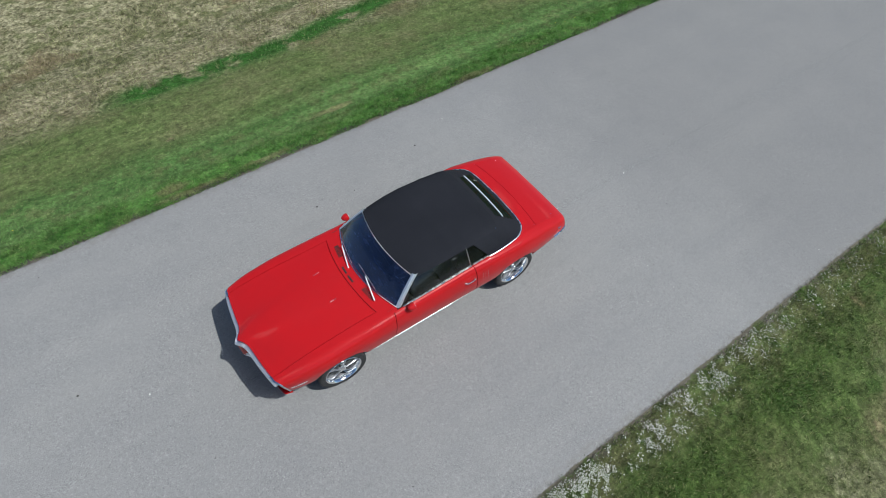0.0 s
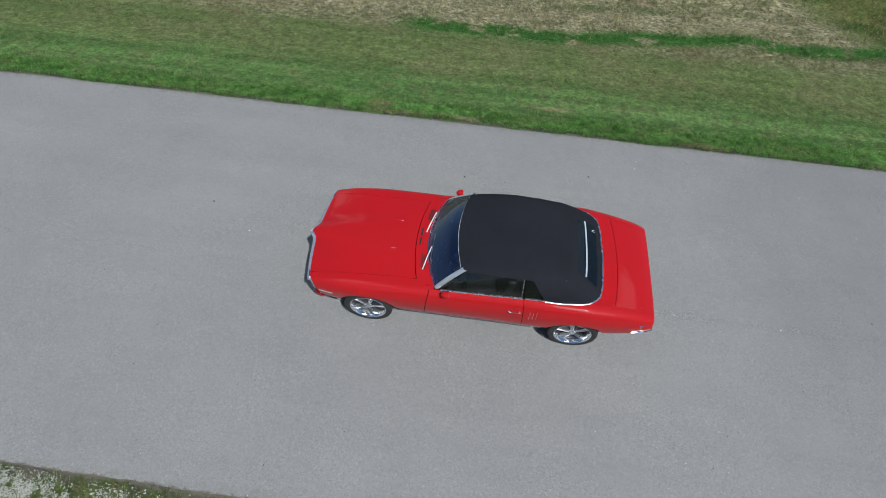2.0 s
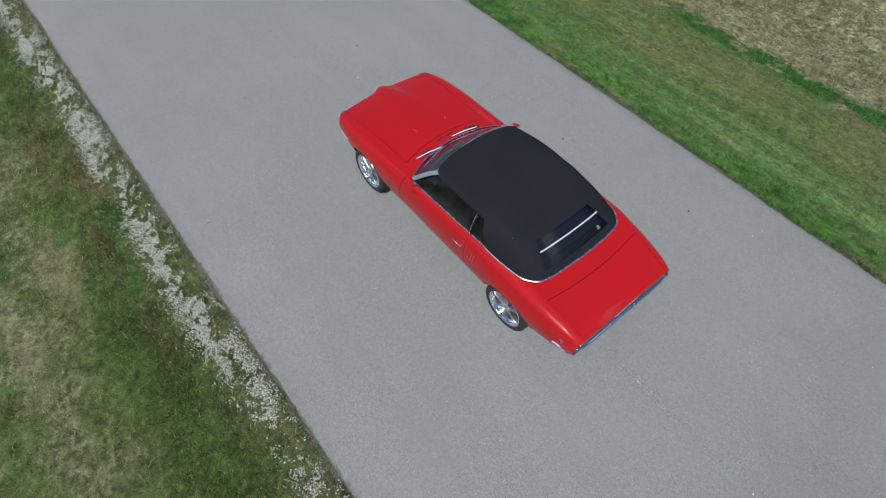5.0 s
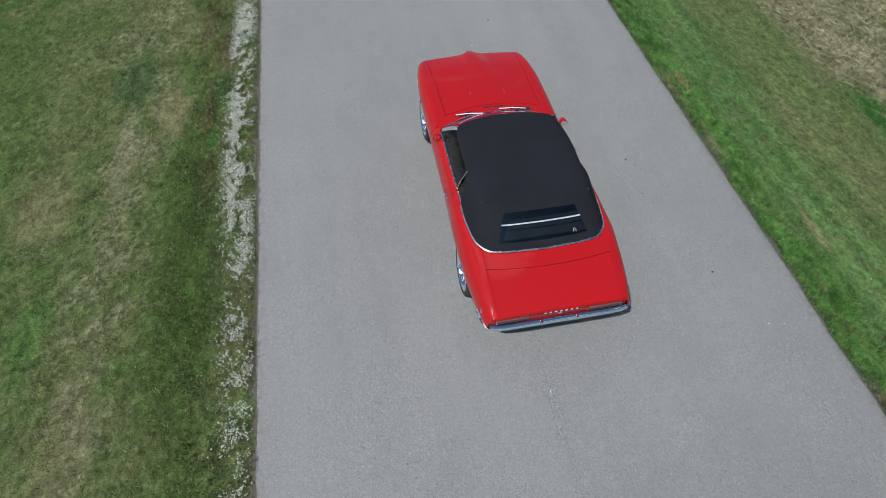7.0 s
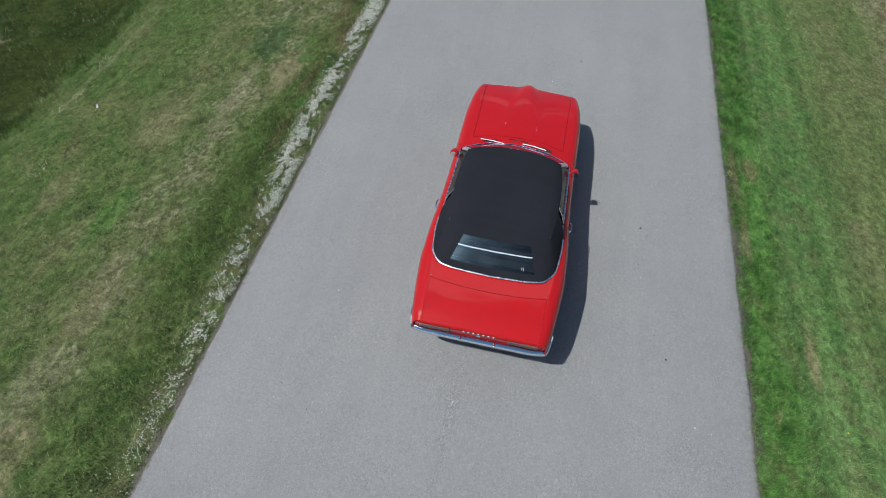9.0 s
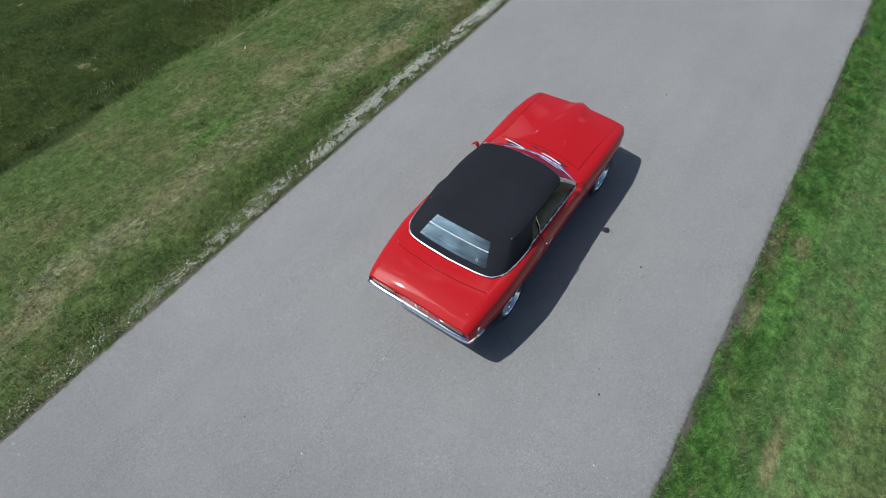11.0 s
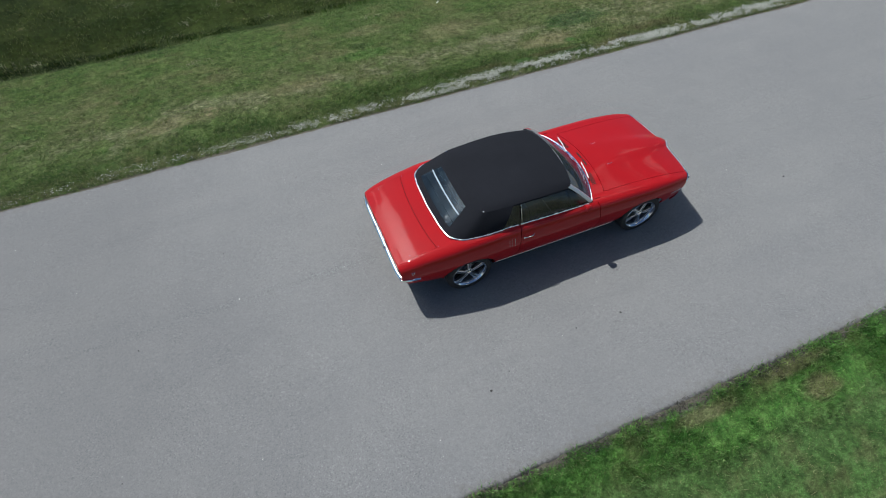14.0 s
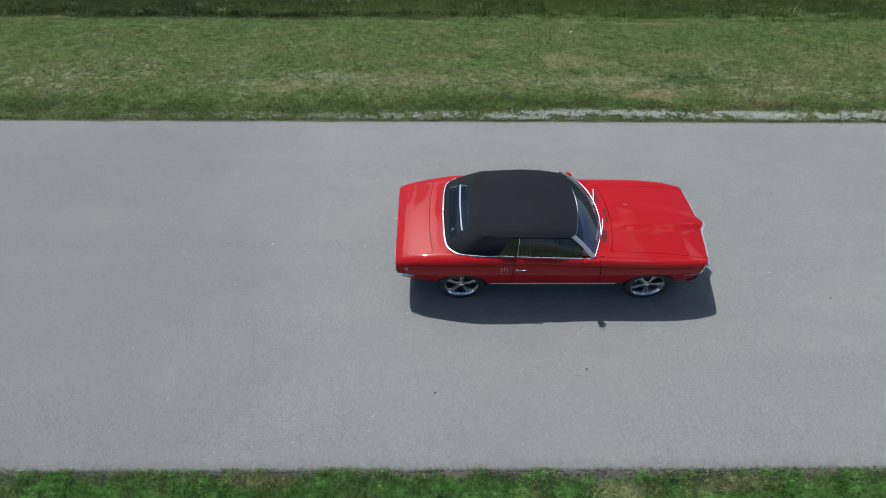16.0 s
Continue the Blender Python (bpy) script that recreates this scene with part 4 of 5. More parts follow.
# ---- windscreen ----
HEADER = lambda y: (0.262 - 0.255 * y * y, 1.222 - 0.10 * y * y)


def screen_point(a, t):
    """a from -1 to 1 across, t from 0 at the foot to 1 at the header."""
    y0, y1 = 0.745 * a, 0.620 * a
    hx, hz = HEADER(y1)
    fx = glass_foot(y0)
    fz = 0.925 - 0.045 * a**4
    p = Vector((fx + (hx - fx) * t, y0 + (y1 - y0) * t, fz + (hz - fz) * t))
    return p + Vector((0.6, 0, 0.5)) * (0.014 * math.sin(math.pi * t))


bm = bmesh.new()
add_grid(bm, [[screen_point(a, t) for t in np.linspace(0, 1, 9)] for a in np.linspace(-1, 1, 33)])
screen = part("windscreen", bm, GLASS, car, "curved tinted windscreen in a chrome frame")
screen.visible_shadow = False
part("lower_trim", tube([screen_point(a, 0.0) + Vector((0.004, 0, 0.004)) for a in np.linspace(-1, 1, 33)], 0.0065, 8), CHROME, screen)
part("header_trim", tube([screen_point(a, 1.0) + Vector((0.016, 0, -0.010)) for a in np.linspace(-1, 1, 33)], 0.0048, 8), WIPER, screen)
for s in (1, -1):
    P = []
    for t in np.linspace(-0.01, 1.02, 9):
        p = screen_point(s * 1.0, t)
        P.append([p + Vector((0.006, -s * 0.022, 0.010)), p + Vector((0.004, s * 0.004, 0.012)), p + Vector((-0.012, s * 0.016, 0.004)), p + Vector((-0.045, s * 0.018, 0.0)), p + Vector((-0.05, -s * 0.015, -0.01))])
    bm = bmesh.new()
    add_grid(bm, P, flip=s < 0)
    bmesh.ops.recalc_face_normals(bm, faces=bm.faces)
    part("windscreen_pillar", bm, PILLAR, car, "bright metal windscreen pillar")
part("inside_mirror", box((0.27, -0.11, 1.085), (0.29, 0.11, 1.135), 0.008), BLACK, car)

# ---- canvas top ----
ROOF_Z = curve([(0.30, 1.217), (0.10, 1.248), (-0.2, 1.280), (-0.55, 1.290), (-0.9, 1.276), (-1.12, 1.244), (-1.25, 1.195)])
ROOF_W = curve([(0.30, 0.625), (0.0, 0.650), (-0.35, 0.668), (-0.75, 0.658), (-1.0, 0.642), (-1.12, 0.622), (-1.25, 0.60)])


def roof(x, b):
    """b from -1 to 1 across the roof at x; bows show as faint ribs."""
    w = float(ROOF_W(x))
    z = float(ROOF_Z(x)) - float(np.interp(x, [-1.2, -0.8], [0.030, 0.052])) * abs(b) ** 3.2
    z += 0.004 * math.exp(-(((x + 0.42) / 0.05) ** 2)) + 0.005 * math.exp(-(((x + 1.05) / 0.05) ** 2)) - 0.003 * math.sin(max(0, min(1, (x + 0.95) / 0.5)) * math.pi) * (1 - b * b)
    z -= 0.022 * max(0.0, (abs(b) - 0.84) / 0.16) ** 2 * float(np.interp(x, [-1.15, -0.95], [0.35, 1.0]))
    return Vector((x, b * w, z))


def roof_front(b):
    return HEADER(0.625 * b)[0] + 0.012


def roof_back(b):
    return -1.185 + 0.075 * abs(b) ** 7


def moulding(u):
    """The lower edge of the canvas: u 0 behind the side window, 1 at the middle of the rear."""
    X = curve([(0, -0.90), (0.2, -1.06), (0.4, -1.28), (0.52, -1.42), (0.6, -1.505), (0.68, -1.585), (0.8, -1.622), (1.0, -1.638)])
    Yc = curve([(0, 0.792), (0.2, 0.790), (0.4, 0.770), (0.52, 0.745), (0.6, 0.695), (0.68, 0.605), (0.8, 0.39), (1.0, 0.0)])
    return Vector((float(X(u)), float(Yc(u)), 0.958 - 0.012 * u))


def shoulder(u):
    """The upper edge of the canvas's skirt, on the rim of the roof."""
    if u < 0.55:
        return roof(-0.70 + (roof_back(1.0) + 0.70) * (u / 0.55), 1.0)
    b = (1 - u) / 0.45
    return roof(roof_back(b), b)


def skirt(u, t, s=1):
    a, b = shoulder(u), moulding(u)
    p = a.lerp(b, t)
    side = max(0.0, 1 - u / 0.75)
    p += Vector((-0.10 * (1 - side), 0.5 * side, 0.30)) * (0.05 * max(0.0, 1 - u / 0.70) ** 0.7 * math.sin(math.pi * t) ** 0.9)
    return Vector((p.x, s * p.y, p.z))


U_WIN, T0, T1 = 0.722, 0.19, 0.83
top = part("canvas_top", skin([[roof(roof_front(b) + (roof_back(b) - roof_front(b)) * a, b) for b in np.linspace(-1, 1, 41)] for a in np.linspace(0, 1, 61)], 0.02, True), CANVAS, car, "black canvas soft top, raised and taut")
for s in (1, -1):
    us = np.linspace(0, U_WIN, 34)
    bm = bmesh.new()
    add_grid(bm, [[skirt(u, t, s) for t in np.linspace(0, 1, 15)] for u in us], flip=s < 0)
    ue = np.linspace(U_WIN, 1.0, 10)
    add_grid(bm, [[skirt(u, t, s) for t in np.linspace(0, T0, 4)] for u in ue], flip=s < 0)
    add_grid(bm, [[skirt(u, t, s) for t in np.linspace(T1, 1, 4)] for u in ue], flip=s < 0)
    bmesh.ops.recalc_face_normals(bm, faces=bm.faces)
    part("canvas_quarter", bm, CANVAS, top)
    # side flap over the door glass
    fl = []
    for x in np.linspace(0.13, -0.74, 22):
        p = roof(x, 1.0)
        fl.append([Vector((p.x, s * p.y, p.z)), Vector((p.x, s * (p.y + 0.006), p.z - 0.006)), Vector((p.x, s * (p.y + 0.010), p.z - 0.018)), Vector((p.x, s * (p.y - 0.01), p.z - 0.022))])
    bm = bmesh.new()
    add_grid(bm, fl, flip=s > 0)
    part("canvas_flap", bm, CANVAS, top)
    p = roof(-1.105, 0.985)
    part("snap_stud", tube([(p.x, s * p.y, p.z - 0.002), (p.x, s * p.y, p.z + 0.008)], 0.008, 8), CHROME, top)

bm = bmesh.new()
ua = np.linspace(U_WIN, 1.0, 10)
P = [[skirt(u, t, 1) for t in np.linspace(T0, T1, 9)] for u in ua] + [[skirt(u, t, -1) for t in np.linspace(T0, T1, 9)] for u in ua[::-1][1:]]
add_grid(bm, P, flip=True)
rear_window = part("rear_window", bm, BACKLIGHT, top, "folding glass rear window in the canvas top")
rear_window.visible_shadow = False
TB = 0.45
strip = [skirt(u, TB, 1) for u in ua] + [skirt(u, TB, -1) for u in ua[::-1][1:]]
part("hinge_strip", tube([p + Vector((-0.004, 0, 0.010)) for p in strip], 0.010, 6, squash=0.5), WHITE, rear_window, "pale strip across the folding rear window")
q = skirt(0.80, 0.74, -1)
part("window_decal", tube([q + Vector((0.0 + dx, dy, 0.006 + 0.45 * dx)) for dx, dy in ((-0.02, 0.012), (0.012, 0.01), (0.02, -0.004), (0.005, -0.012), (-0.02, -0.018))], 0.0025, 5), GRIT, rear_window, "small white decal shape")
line = [moulding(u) for u in np.linspace(0, 1, 40)]
line = line + [Vector((p.x, -p.y, p.z)) for p in reversed(line[:-1])]
part("deck_moulding", tube([p + Vector((0, 0, -0.002)) for p in line], 0.014, 8, squash=0.45), BRIGHT, car, "chrome moulding round the foot of the canvas top")

# ---- side glass ----
for s in (1, -1):
    def edge(x):
        p = roof(max(-1.1, min(0.2, x)), 1.0)
        return Vector((p.x, p.y - 0.004, p.z - 0.018))

    def sill_at(x):
        q = S(np.array([x]), np.array([2.88]))[0]
        return Vector((q[0], q[1], q[2] - 0.004))

    bm = bmesh.new()
    P = []
    for a in np.linspace(0, 1, 16):
        lo = sill_at(-0.60 + 1.03 * a)
        hi = edge(-0.60 + 0.74 * a)
        P.append([Vector((lo.lerp(hi, t).x, s * (lo.lerp(hi, t).y + 0.014 * math.sin(math.pi * t)), lo.lerp(hi, t).z)) for t in np.linspace(0, 1, 7)])
    add_grid(bm, P, flip=s > 0)
    g = part("door_glass", bm, SIDE_GLASS, car, "raised tinted door window")
    g.visible_shadow = False
    bm = bmesh.new()
    P = []
    for a in np.linspace(0, 1, 8):
        lo = sill_at(-0.62 - 0.29 * a)
        hi = edge(-0.62 - 0.13 * a)
        hi = hi.lerp(lo, 0.10 * a)
        P.append([Vector((lo.lerp(hi, t).x, s * lo.lerp(hi, t).y, lo.lerp(hi, t).z)) for t in np.linspace(0, 1, 6)])
    add_grid(bm, P, flip=s < 0)
    g = part("quarter_glass", bm, SIDE_GLASS, car, "tinted rear quarter window")
    g.visible_shadow = False
    lo, hi = sill_at(-0.61), edge(-0.60)
    part("window_divider", tube([Vector((p.x, s * (p.y + 0.008), p.z)) for p in (lo, lo.lerp(hi, 0.5) + Vector((0, 0.012, 0)), hi)], 0.006, 6), BRIGHT, car)
    # mirror on the door
    c = Vector((0.338, s * 0.855, 0.914))
    prof = [(0.0, -0.075), (0.026, -0.068), (0.046, -0.04), (0.056, 0.0), (0.058, 0.035), (0.050, 0.040), (0.0, 0.040)]
    mirror = part("door_mirror", lathe(prof, 24), PAINT, car, "red bullet-shaped door mirror")
    mirror.matrix_basis = pose(c.x, c.y, c.z, 0, 0, 90) @ Matrix.Diagonal((0.92, 0.85, 0.80, 1))
    glass = part("mirror_glass", lathe([(0.0, 0.0), (0.048, 0.0), (0.048, -0.002), (0.0, -0.002)], 20), CHROME, mirror)
    glass.matrix_basis = pose(0, 0.042, 0)
    part("stalk", tube([(0.0, 0.0, -0.03), (-s * 0.03, 0.0, -0.06), (-s * 0.06, 0.0, -0.10)], [0.020, 0.018, 0.026], 10), PAINT, mirror)


# ---- wheels ----
def wheel():
    """A chromed five-spoke wheel on a low tyre, its face towards +y."""
    w = new("wheel")
    w.parent = car
    part("tyre", lathe([(0.236, -0.10), (0.250, -0.112), (0.295, -0.118), (0.318, -0.108), (0.328, -0.085), (0.329, -0.03), (0.325, -0.028), (0.325, -0.022), (0.329, -0.02), (0.329, 0.03), (0.325, 0.032), (0.325, 0.038), (0.328, 0.04), (0.328, 0.085), (0.318, 0.104), (0.295, 0.113), (0.262, 0.108), (0.240, 0.098)], 56), RUBBER, w, "low-profile black tyre")
    rim = part("rim", lathe([(0.232, -0.10), (0.246, 0.086), (0.252, 0.100), (0.248, 0.109), (0.240, 0.108), (0.231, 0.098), (0.224, 0.080), (0.219, 0.050)], 56), CHROME, w, "polished rim with five spokes")
    part("barrel", lathe([(0.2185, 0.050), (0.212, 0.030), (0.205, -0.06), (0.19, -0.09)], 56), GUNMETAL, rim)
    part("brake_disc", lathe([(0.0, -0.045), (0.155, -0.045), (0.155, -0.06), (0.0, -0.06)], 40), GUNMETAL, w)
    part("back_plate", lathe([(0.0, -0.085), (0.205, -0.085), (0.205, -0.095), (0.0, -0.095)], 40), DARK, w)
    for i in range(5):
        bm = bmesh.new()
        P = []
        for r, half, y in ((0.040, 0.026, 0.072), (0.09, 0.028, 0.070), (0.15, 0.034, 0.064), (0.20, 0.043, 0.058), (0.224, 0.052, 0.052)):
            P.append([(r, y - 0.04, -half), (r, y, -half * 0.88), (r, y + 0.004, -half * 0.42), (r, y - 0.022, -half * 0.16), (r, y - 0.022, half * 0.16), (r, y + 0.004, half * 0.42), (r, y, half * 0.88), (r, y - 0.04, half)])
        add_grid(bm, P)
        bmesh.ops.recalc_face_normals(bm, faces=bm.faces)
        sp = part("spoke", bm, SPOKE, rim)
        sp.matrix_basis = Matrix.Rotation(2 * math.pi * i / 5 + math.pi / 2, 4, "Y")
    part("centre_cap", lathe([(0.0, 0.098), (0.022, 0.096), (0.036, 0.088), (0.040, 0.070), (0.058, 0.066), (0.062, 0.04)], 30), CHROME, rim)
    for i in range(5):
        a = 2 * math.pi * (i + 0.5) / 5
        part("wheel_nut", lathe([(0.0, 0.082), (0.008, 0.080), (0.010, 0.055)], 8), CHROME, rim).matrix_basis = pose(0.056 * math.cos(a), 0, 0.056 * math.sin(a))
    return w


first = wheel()
first.matrix_basis = pose(AXLES[0], 0.755, 0.328, 0, 20, 0)
for ax, s, turn in ((AXLES[1], 1, 47), (AXLES[0], -1, 12), (AXLES[1], -1, 33)):
    copy_thing(first, pose(ax, s * 0.755, 0.328, 0, turn, 0 if s > 0 else 180))

# ---- cabin ----
part("cabin_floor", box((-1.25, -0.72, 0.29), (0.75, 0.72, 0.34), 0.01), CARPET, car)
part("tunnel", box((-0.75, -0.11, 0.32), (0.65, 0.11, 0.47), 0.04), CARPET, car)
bm = bmesh.new()
prof = ((0.66, 0.905), (0.45, 0.90), (0.36, 0.885), (0.325, 0.85), (0.345, 0.76), (0.42, 0.66), (0.55, 0.60))
add_grid(bm, [[(x - 0.20 * y * y, y, z - 0.05 * y * y) for x, z in prof] for y in np.linspace(-0.73, 0.73, 17)])
bmesh.ops.recalc_face_normals(bm, faces=bm.faces)
part("dashboard", bm, VINYL, car)
for y in (0.28, 0.44):
    part("dial", lathe([(0.0, 0.0), (0.05, 0.0), (0.055, 0.012), (0.06, 0.0)], 20), CHROME, car).matrix_basis = pose(0.315, y, 0.80, 0, 0, 90)


def seat(y0, y1, x0, back_x, top_z):
    s = new("seat")
    s.parent = car
    part("cushion", box((x0 - 0.50, y0, 0.40), (x0, y1, 0.54), 0.05), VINYL, s)
    bm = box((back_x - 0.07, y0, 0.47), (back_x + 0.06, y1, top_z), 0.05)
    for v in bm.verts:
        v.co.x -= 0.22 * (v.co.z - 0.47)
    part("backrest", bm, VINYL, s)
    return s


for y in (0.36, -0.36):
    st = seat(y - 0.25, y + 0.25, 0.10, -0.37, 0.98)
    part("headrest", box((-0.60, y - 0.12, 0.98), (-0.49, y + 0.12, 1.09), 0.035), VINYL, st)
seat(-0.60, 0.60, -0.66, -1.08, 0.90)
part("parcel_shelf", box((-1.42, -0.64, 0.86), (-1.10, 0.64, 0.885), 0.008), CARPET, car)
wh = part("steering_wheel", tube([(0, 0.185 * math.cos(a), 0.185 * math.sin(a)) for a in np.linspace(0, 2 * math.pi, 33)[:-1]], 0.012, 8, True), BLACK, car)
wh.matrix_basis = pose(0.16, 0.36, 0.83, 0, -24, 0)
part("column", tube([(0.0, 0, 0), (0.22, 0, 0.0)], 0.03, 10), BLACK, wh)
for a in (0, 120, 240):
    part("spoke", tube([(0, 0, 0), (0, 0.18 * math.sin(radians(a)), -0.18 * math.cos(radians(a)))], 0.010, 6), ALLOY, wh)
for s in (1, -1):
    bm = bmesh.new()
    add_grid(bm, [[(x, s * 0.735, z) for z in (0.34, 0.62, 0.84, 0.89)] for x in (-1.25, -0.6, 0.0, 0.62)], flip=s > 0)
    part("door_lining", bm, VINYL, car)


# ---- grass, flowers and grit ----
rng = np.random.default_rng(7)


def height_at(x, y):
    """The ground's height under many points."""
    i = np.clip(np.searchsorted(GROUND_X, x) - 1, 0, len(GROUND_X) - 2)
    j = np.clip(np.searchsorted(GROUND_Y, y) - 1, 0, len(GROUND_Y) - 2)
    fx = (x - GROUND_X[i]) / (GROUND_X[i + 1] - GROUND_X[i])
    fy = (y - GROUND_Y[j]) / (GROUND_Y[j + 1] - GROUND_Y[j])
    Z = GROUND_H
    return (Z[i, j] * (1 - fx) + Z[i + 1, j] * fx) * (1 - fy) + (Z[i, j + 1] * (1 - fx) + Z[i + 1, j + 1] * fx) * fy


def raw_mesh(name, verts, tris):
    me = bpy.data.meshes.new(name)
    me.vertices.add(len(verts))
    me.vertices.foreach_set("co", verts.astype(np.float32).ravel())
    me.loops.add(tris.size)
    me.loops.foreach_set("vertex_index", tris.astype(np.int32).ravel())
    me.polygons.add(len(tris))
    me.polygons.foreach_set("loop_start", np.arange(0, tris.size, 3, dtype=np.int32))
    me.update(calc_edges=True)
    return me


def soft_noise(x, y, scale, seed):
    """Smooth value noise in the plane, 0 to 1."""
    r = np.random.default_rng(seed).random((64, 64))
    u, w = x / scale + 500.0, y / scale + 500.0
    i, j = np.floor(u).astype(int), np.floor(w).astype(int)
    a, b = u - i, w - j
    a, b = a * a * (3 - 2 * a), b * b * (3 - 2 * b)
    g = lambda p, q: r[p % 64, q % 64]
    return (g(i, j) * (1 - a) + g(i + 1, j) * a) * (1 - b) + (g(i, j + 1) * (1 - a) + g(i + 1, j + 1) * a) * b


def blades(name, x, y, tall, wide, lean, material, label, bent=False, lift=0.0, swell=1.0):
    """Grass blades as thin triangles, or as bent strips where they are long."""
    n = len(x)
    z = height_at(x, y) - 0.004 + lift
    turn = rng.uniform(0, 2 * math.pi, n)
    face = rng.uniform(0, 2 * math.pi, n)
    h = rng.uniform(*tall, n) * swell
    w = rng.uniform(*wide, n)
    tilt = np.radians(rng.uniform(*lean, n))
    dx, dy = np.cos(turn), np.sin(turn)
    sx, sy = np.cos(face) * w / 2, np.sin(face) * w / 2
    base = np.stack([x, y, z], -1)
    side = np.stack([sx, sy, np.zeros(n)], -1)
    tip = base + np.stack([dx * h * np.sin(tilt), dy * h * np.sin(tilt), h * np.cos(tilt)], -1)
    if not bent:
        V = np.stack([base - side, base + side, tip], 1).reshape(-1, 3)
        T = np.arange(3 * n).reshape(-1, 3)
    else:
        t2 = tilt * 0.45
        mid = base + np.stack([dx * h * 0.55 * np.sin(t2), dy * h * 0.55 * np.sin(t2), h * 0.55 * np.cos(t2)], -1)
        V = np.stack([base - side, base + side, mid - side * 0.8, mid + side * 0.8, tip], 1).reshape(-1, 3)
        k = np.arange(n)[:, None] * 5
        T = np.concatenate([k + np.array([[0, 1, 3]]), k + np.array([[0, 3, 2]]), k + np.array([[2, 3, 4]])])
    ob = link_mesh(name, raw_mesh(name, V, T), material)
    return tagged(ob, label, "grass", kind="stuff")


def strewn(n, x0, x1, y0, y1):
    return rng.uniform(x0, x1, n), rng.uniform(y0, y1, n)


def thin(x, y, keep):
    m = rng.random(len(x)) < keep
    return x[m], y[m]


# rank bright grass hanging over the road's edge
x, y = strewn(360000, -13, 14, -4.55, -3.34)
x, y = thin(x, y, np.clip(1.35 - np.abs(y + 3.68) / 0.44, 0.0, 1) * np.clip((soft_noise(x, y, 0.55, 3) - 0.12) * 3.5, 0.10, 1) * np.where(y > -3.45, np.clip((soft_noise(x, y * 0, 0.30, 5) - 0.12) * 2.0, 0, 1) * np.where(y > -3.39, 0.3, 1.0), 1.0))
blades("verge_grass", x, y, (0.035, 0.085), (0.0045, 0.009), (20, 75), LUSH, "bright green long grass along the road edge", True, 0.0, 0.55 + 1.1 * np.clip((soft_noise(x, y, 0.17, 71) - 0.30) * 1.9, 0, 1))
# tufts that spill over the edge of the asphalt
x, y = strewn(60000, -13, 14, -3.62, -3.35)
x, y = thin(x, y, np.clip((soft_noise(x, y * 0, 0.42, 76) + 0.35 * soft_noise(x, y * 0, 0.11, 77) - 0.66) * 3.5, 0.0, 1) * np.clip((-3.34 - y) / 0.09, 0.25, 1))
blades("edge_tufts", x, y, (0.05, 0.115), (0.005, 0.010), (30, 82), LUSH, "coarse grass tufts spilling over the asphalt edge", True, 0.0, 0.6 + 0.7 * soft_noise(x, y, 0.12, 78))
# mown lawn on both sides
x, y = strewn(260000, -13, 13.5, -8.6, -4.1)
x, y = thin(x, y, np.clip(0.35 + soft_noise(x, y, 0.25, 8), 0, 1))
blades("mown_lawn", x, y, (0.03, 0.07), (0.005, 0.010), (35, 82), BLADE, "short mown lawn, green turning to straw", False, 0.0, 0.6 + 0.9 * soft_noise(x, y, 0.15, 72))
x, y = strewn(430000, -16, 12, 3.45, 10.4)
x, y = thin(x, y, np.clip(0.35 + soft_noise(x, y, 0.25, 9), 0, 1) * np.where(y < 3.6, 0.35, 1.0))
blades("mown_lawn", x, y, (0.025, 0.065), (0.006, 0.011), (35, 82), BLADE, "short olive-green mown lawn with dry patches", False, 0.0, 0.55 + 1.1 * soft_noise(x, y, 0.13, 73))
x, y = strewn(170000, -13, 13.5, -5.6, -3.95)
blades("short_turf", x, y, (0.02, 0.055), (0.004, 0.008), (35, 80), LUSH, "dense short turf behind the long verge grass")
# dry unmown field and the rank swale
x, y = strewn(80000, -13, 13.5, -13.0, -7.7)
x, y = thin(x, y, np.clip((soft_noise(x, y, 0.45, 12) - 0.15) * 1.8, 0.1, 1) * np.clip((-7.6 - y) / 0.9, 0.15, 1))
blades("dry_grass", x, y, (0.05, 0.12), (0.008, 0.015), (35, 82), BLADE, "dry straw-coloured unmown grass", True, 0.0, 0.5 + 1.3 * soft_noise(x, y, 0.22, 74))
x, y = strewn(120000, -17, 13, 9.9, 15.5)
x, y = thin(x, y, np.clip((soft_noise(x, y, 0.5, 15) - 0.12) * 1.8, 0.08, 1) * (y > 10.5 - 0.8 * soft_noise(x, y * 0, 2.2, 16) + 0.5 * soft_noise(x, y, 0.5, 17)) * np.where(y > 11.4, 0.75, 1.0))
blades("swale_grass", x, y, (0.05, 0.13), (0.006, 0.011), (30, 80), BLADE, "dark rank grass in the roadside swale, with shade in its colour", True)
# coarse leafy tufts on the lawn beside the flowers
x, y = strewn(90000, -15, 12, 3.75, 9.0)
x, y = thin(x, y, np.clip((soft_noise(x, y, 0.16, 51) - 0.58) * 4.5, 0.0, 1) * np.clip((8.2 - y) / 3.0, 0.25, 1))
blades("leafy_tufts", x, y, (0.035, 0.08), (0.008, 0.014), (40, 82), BLADE, "coarse leafy tufts in the lawn", True)
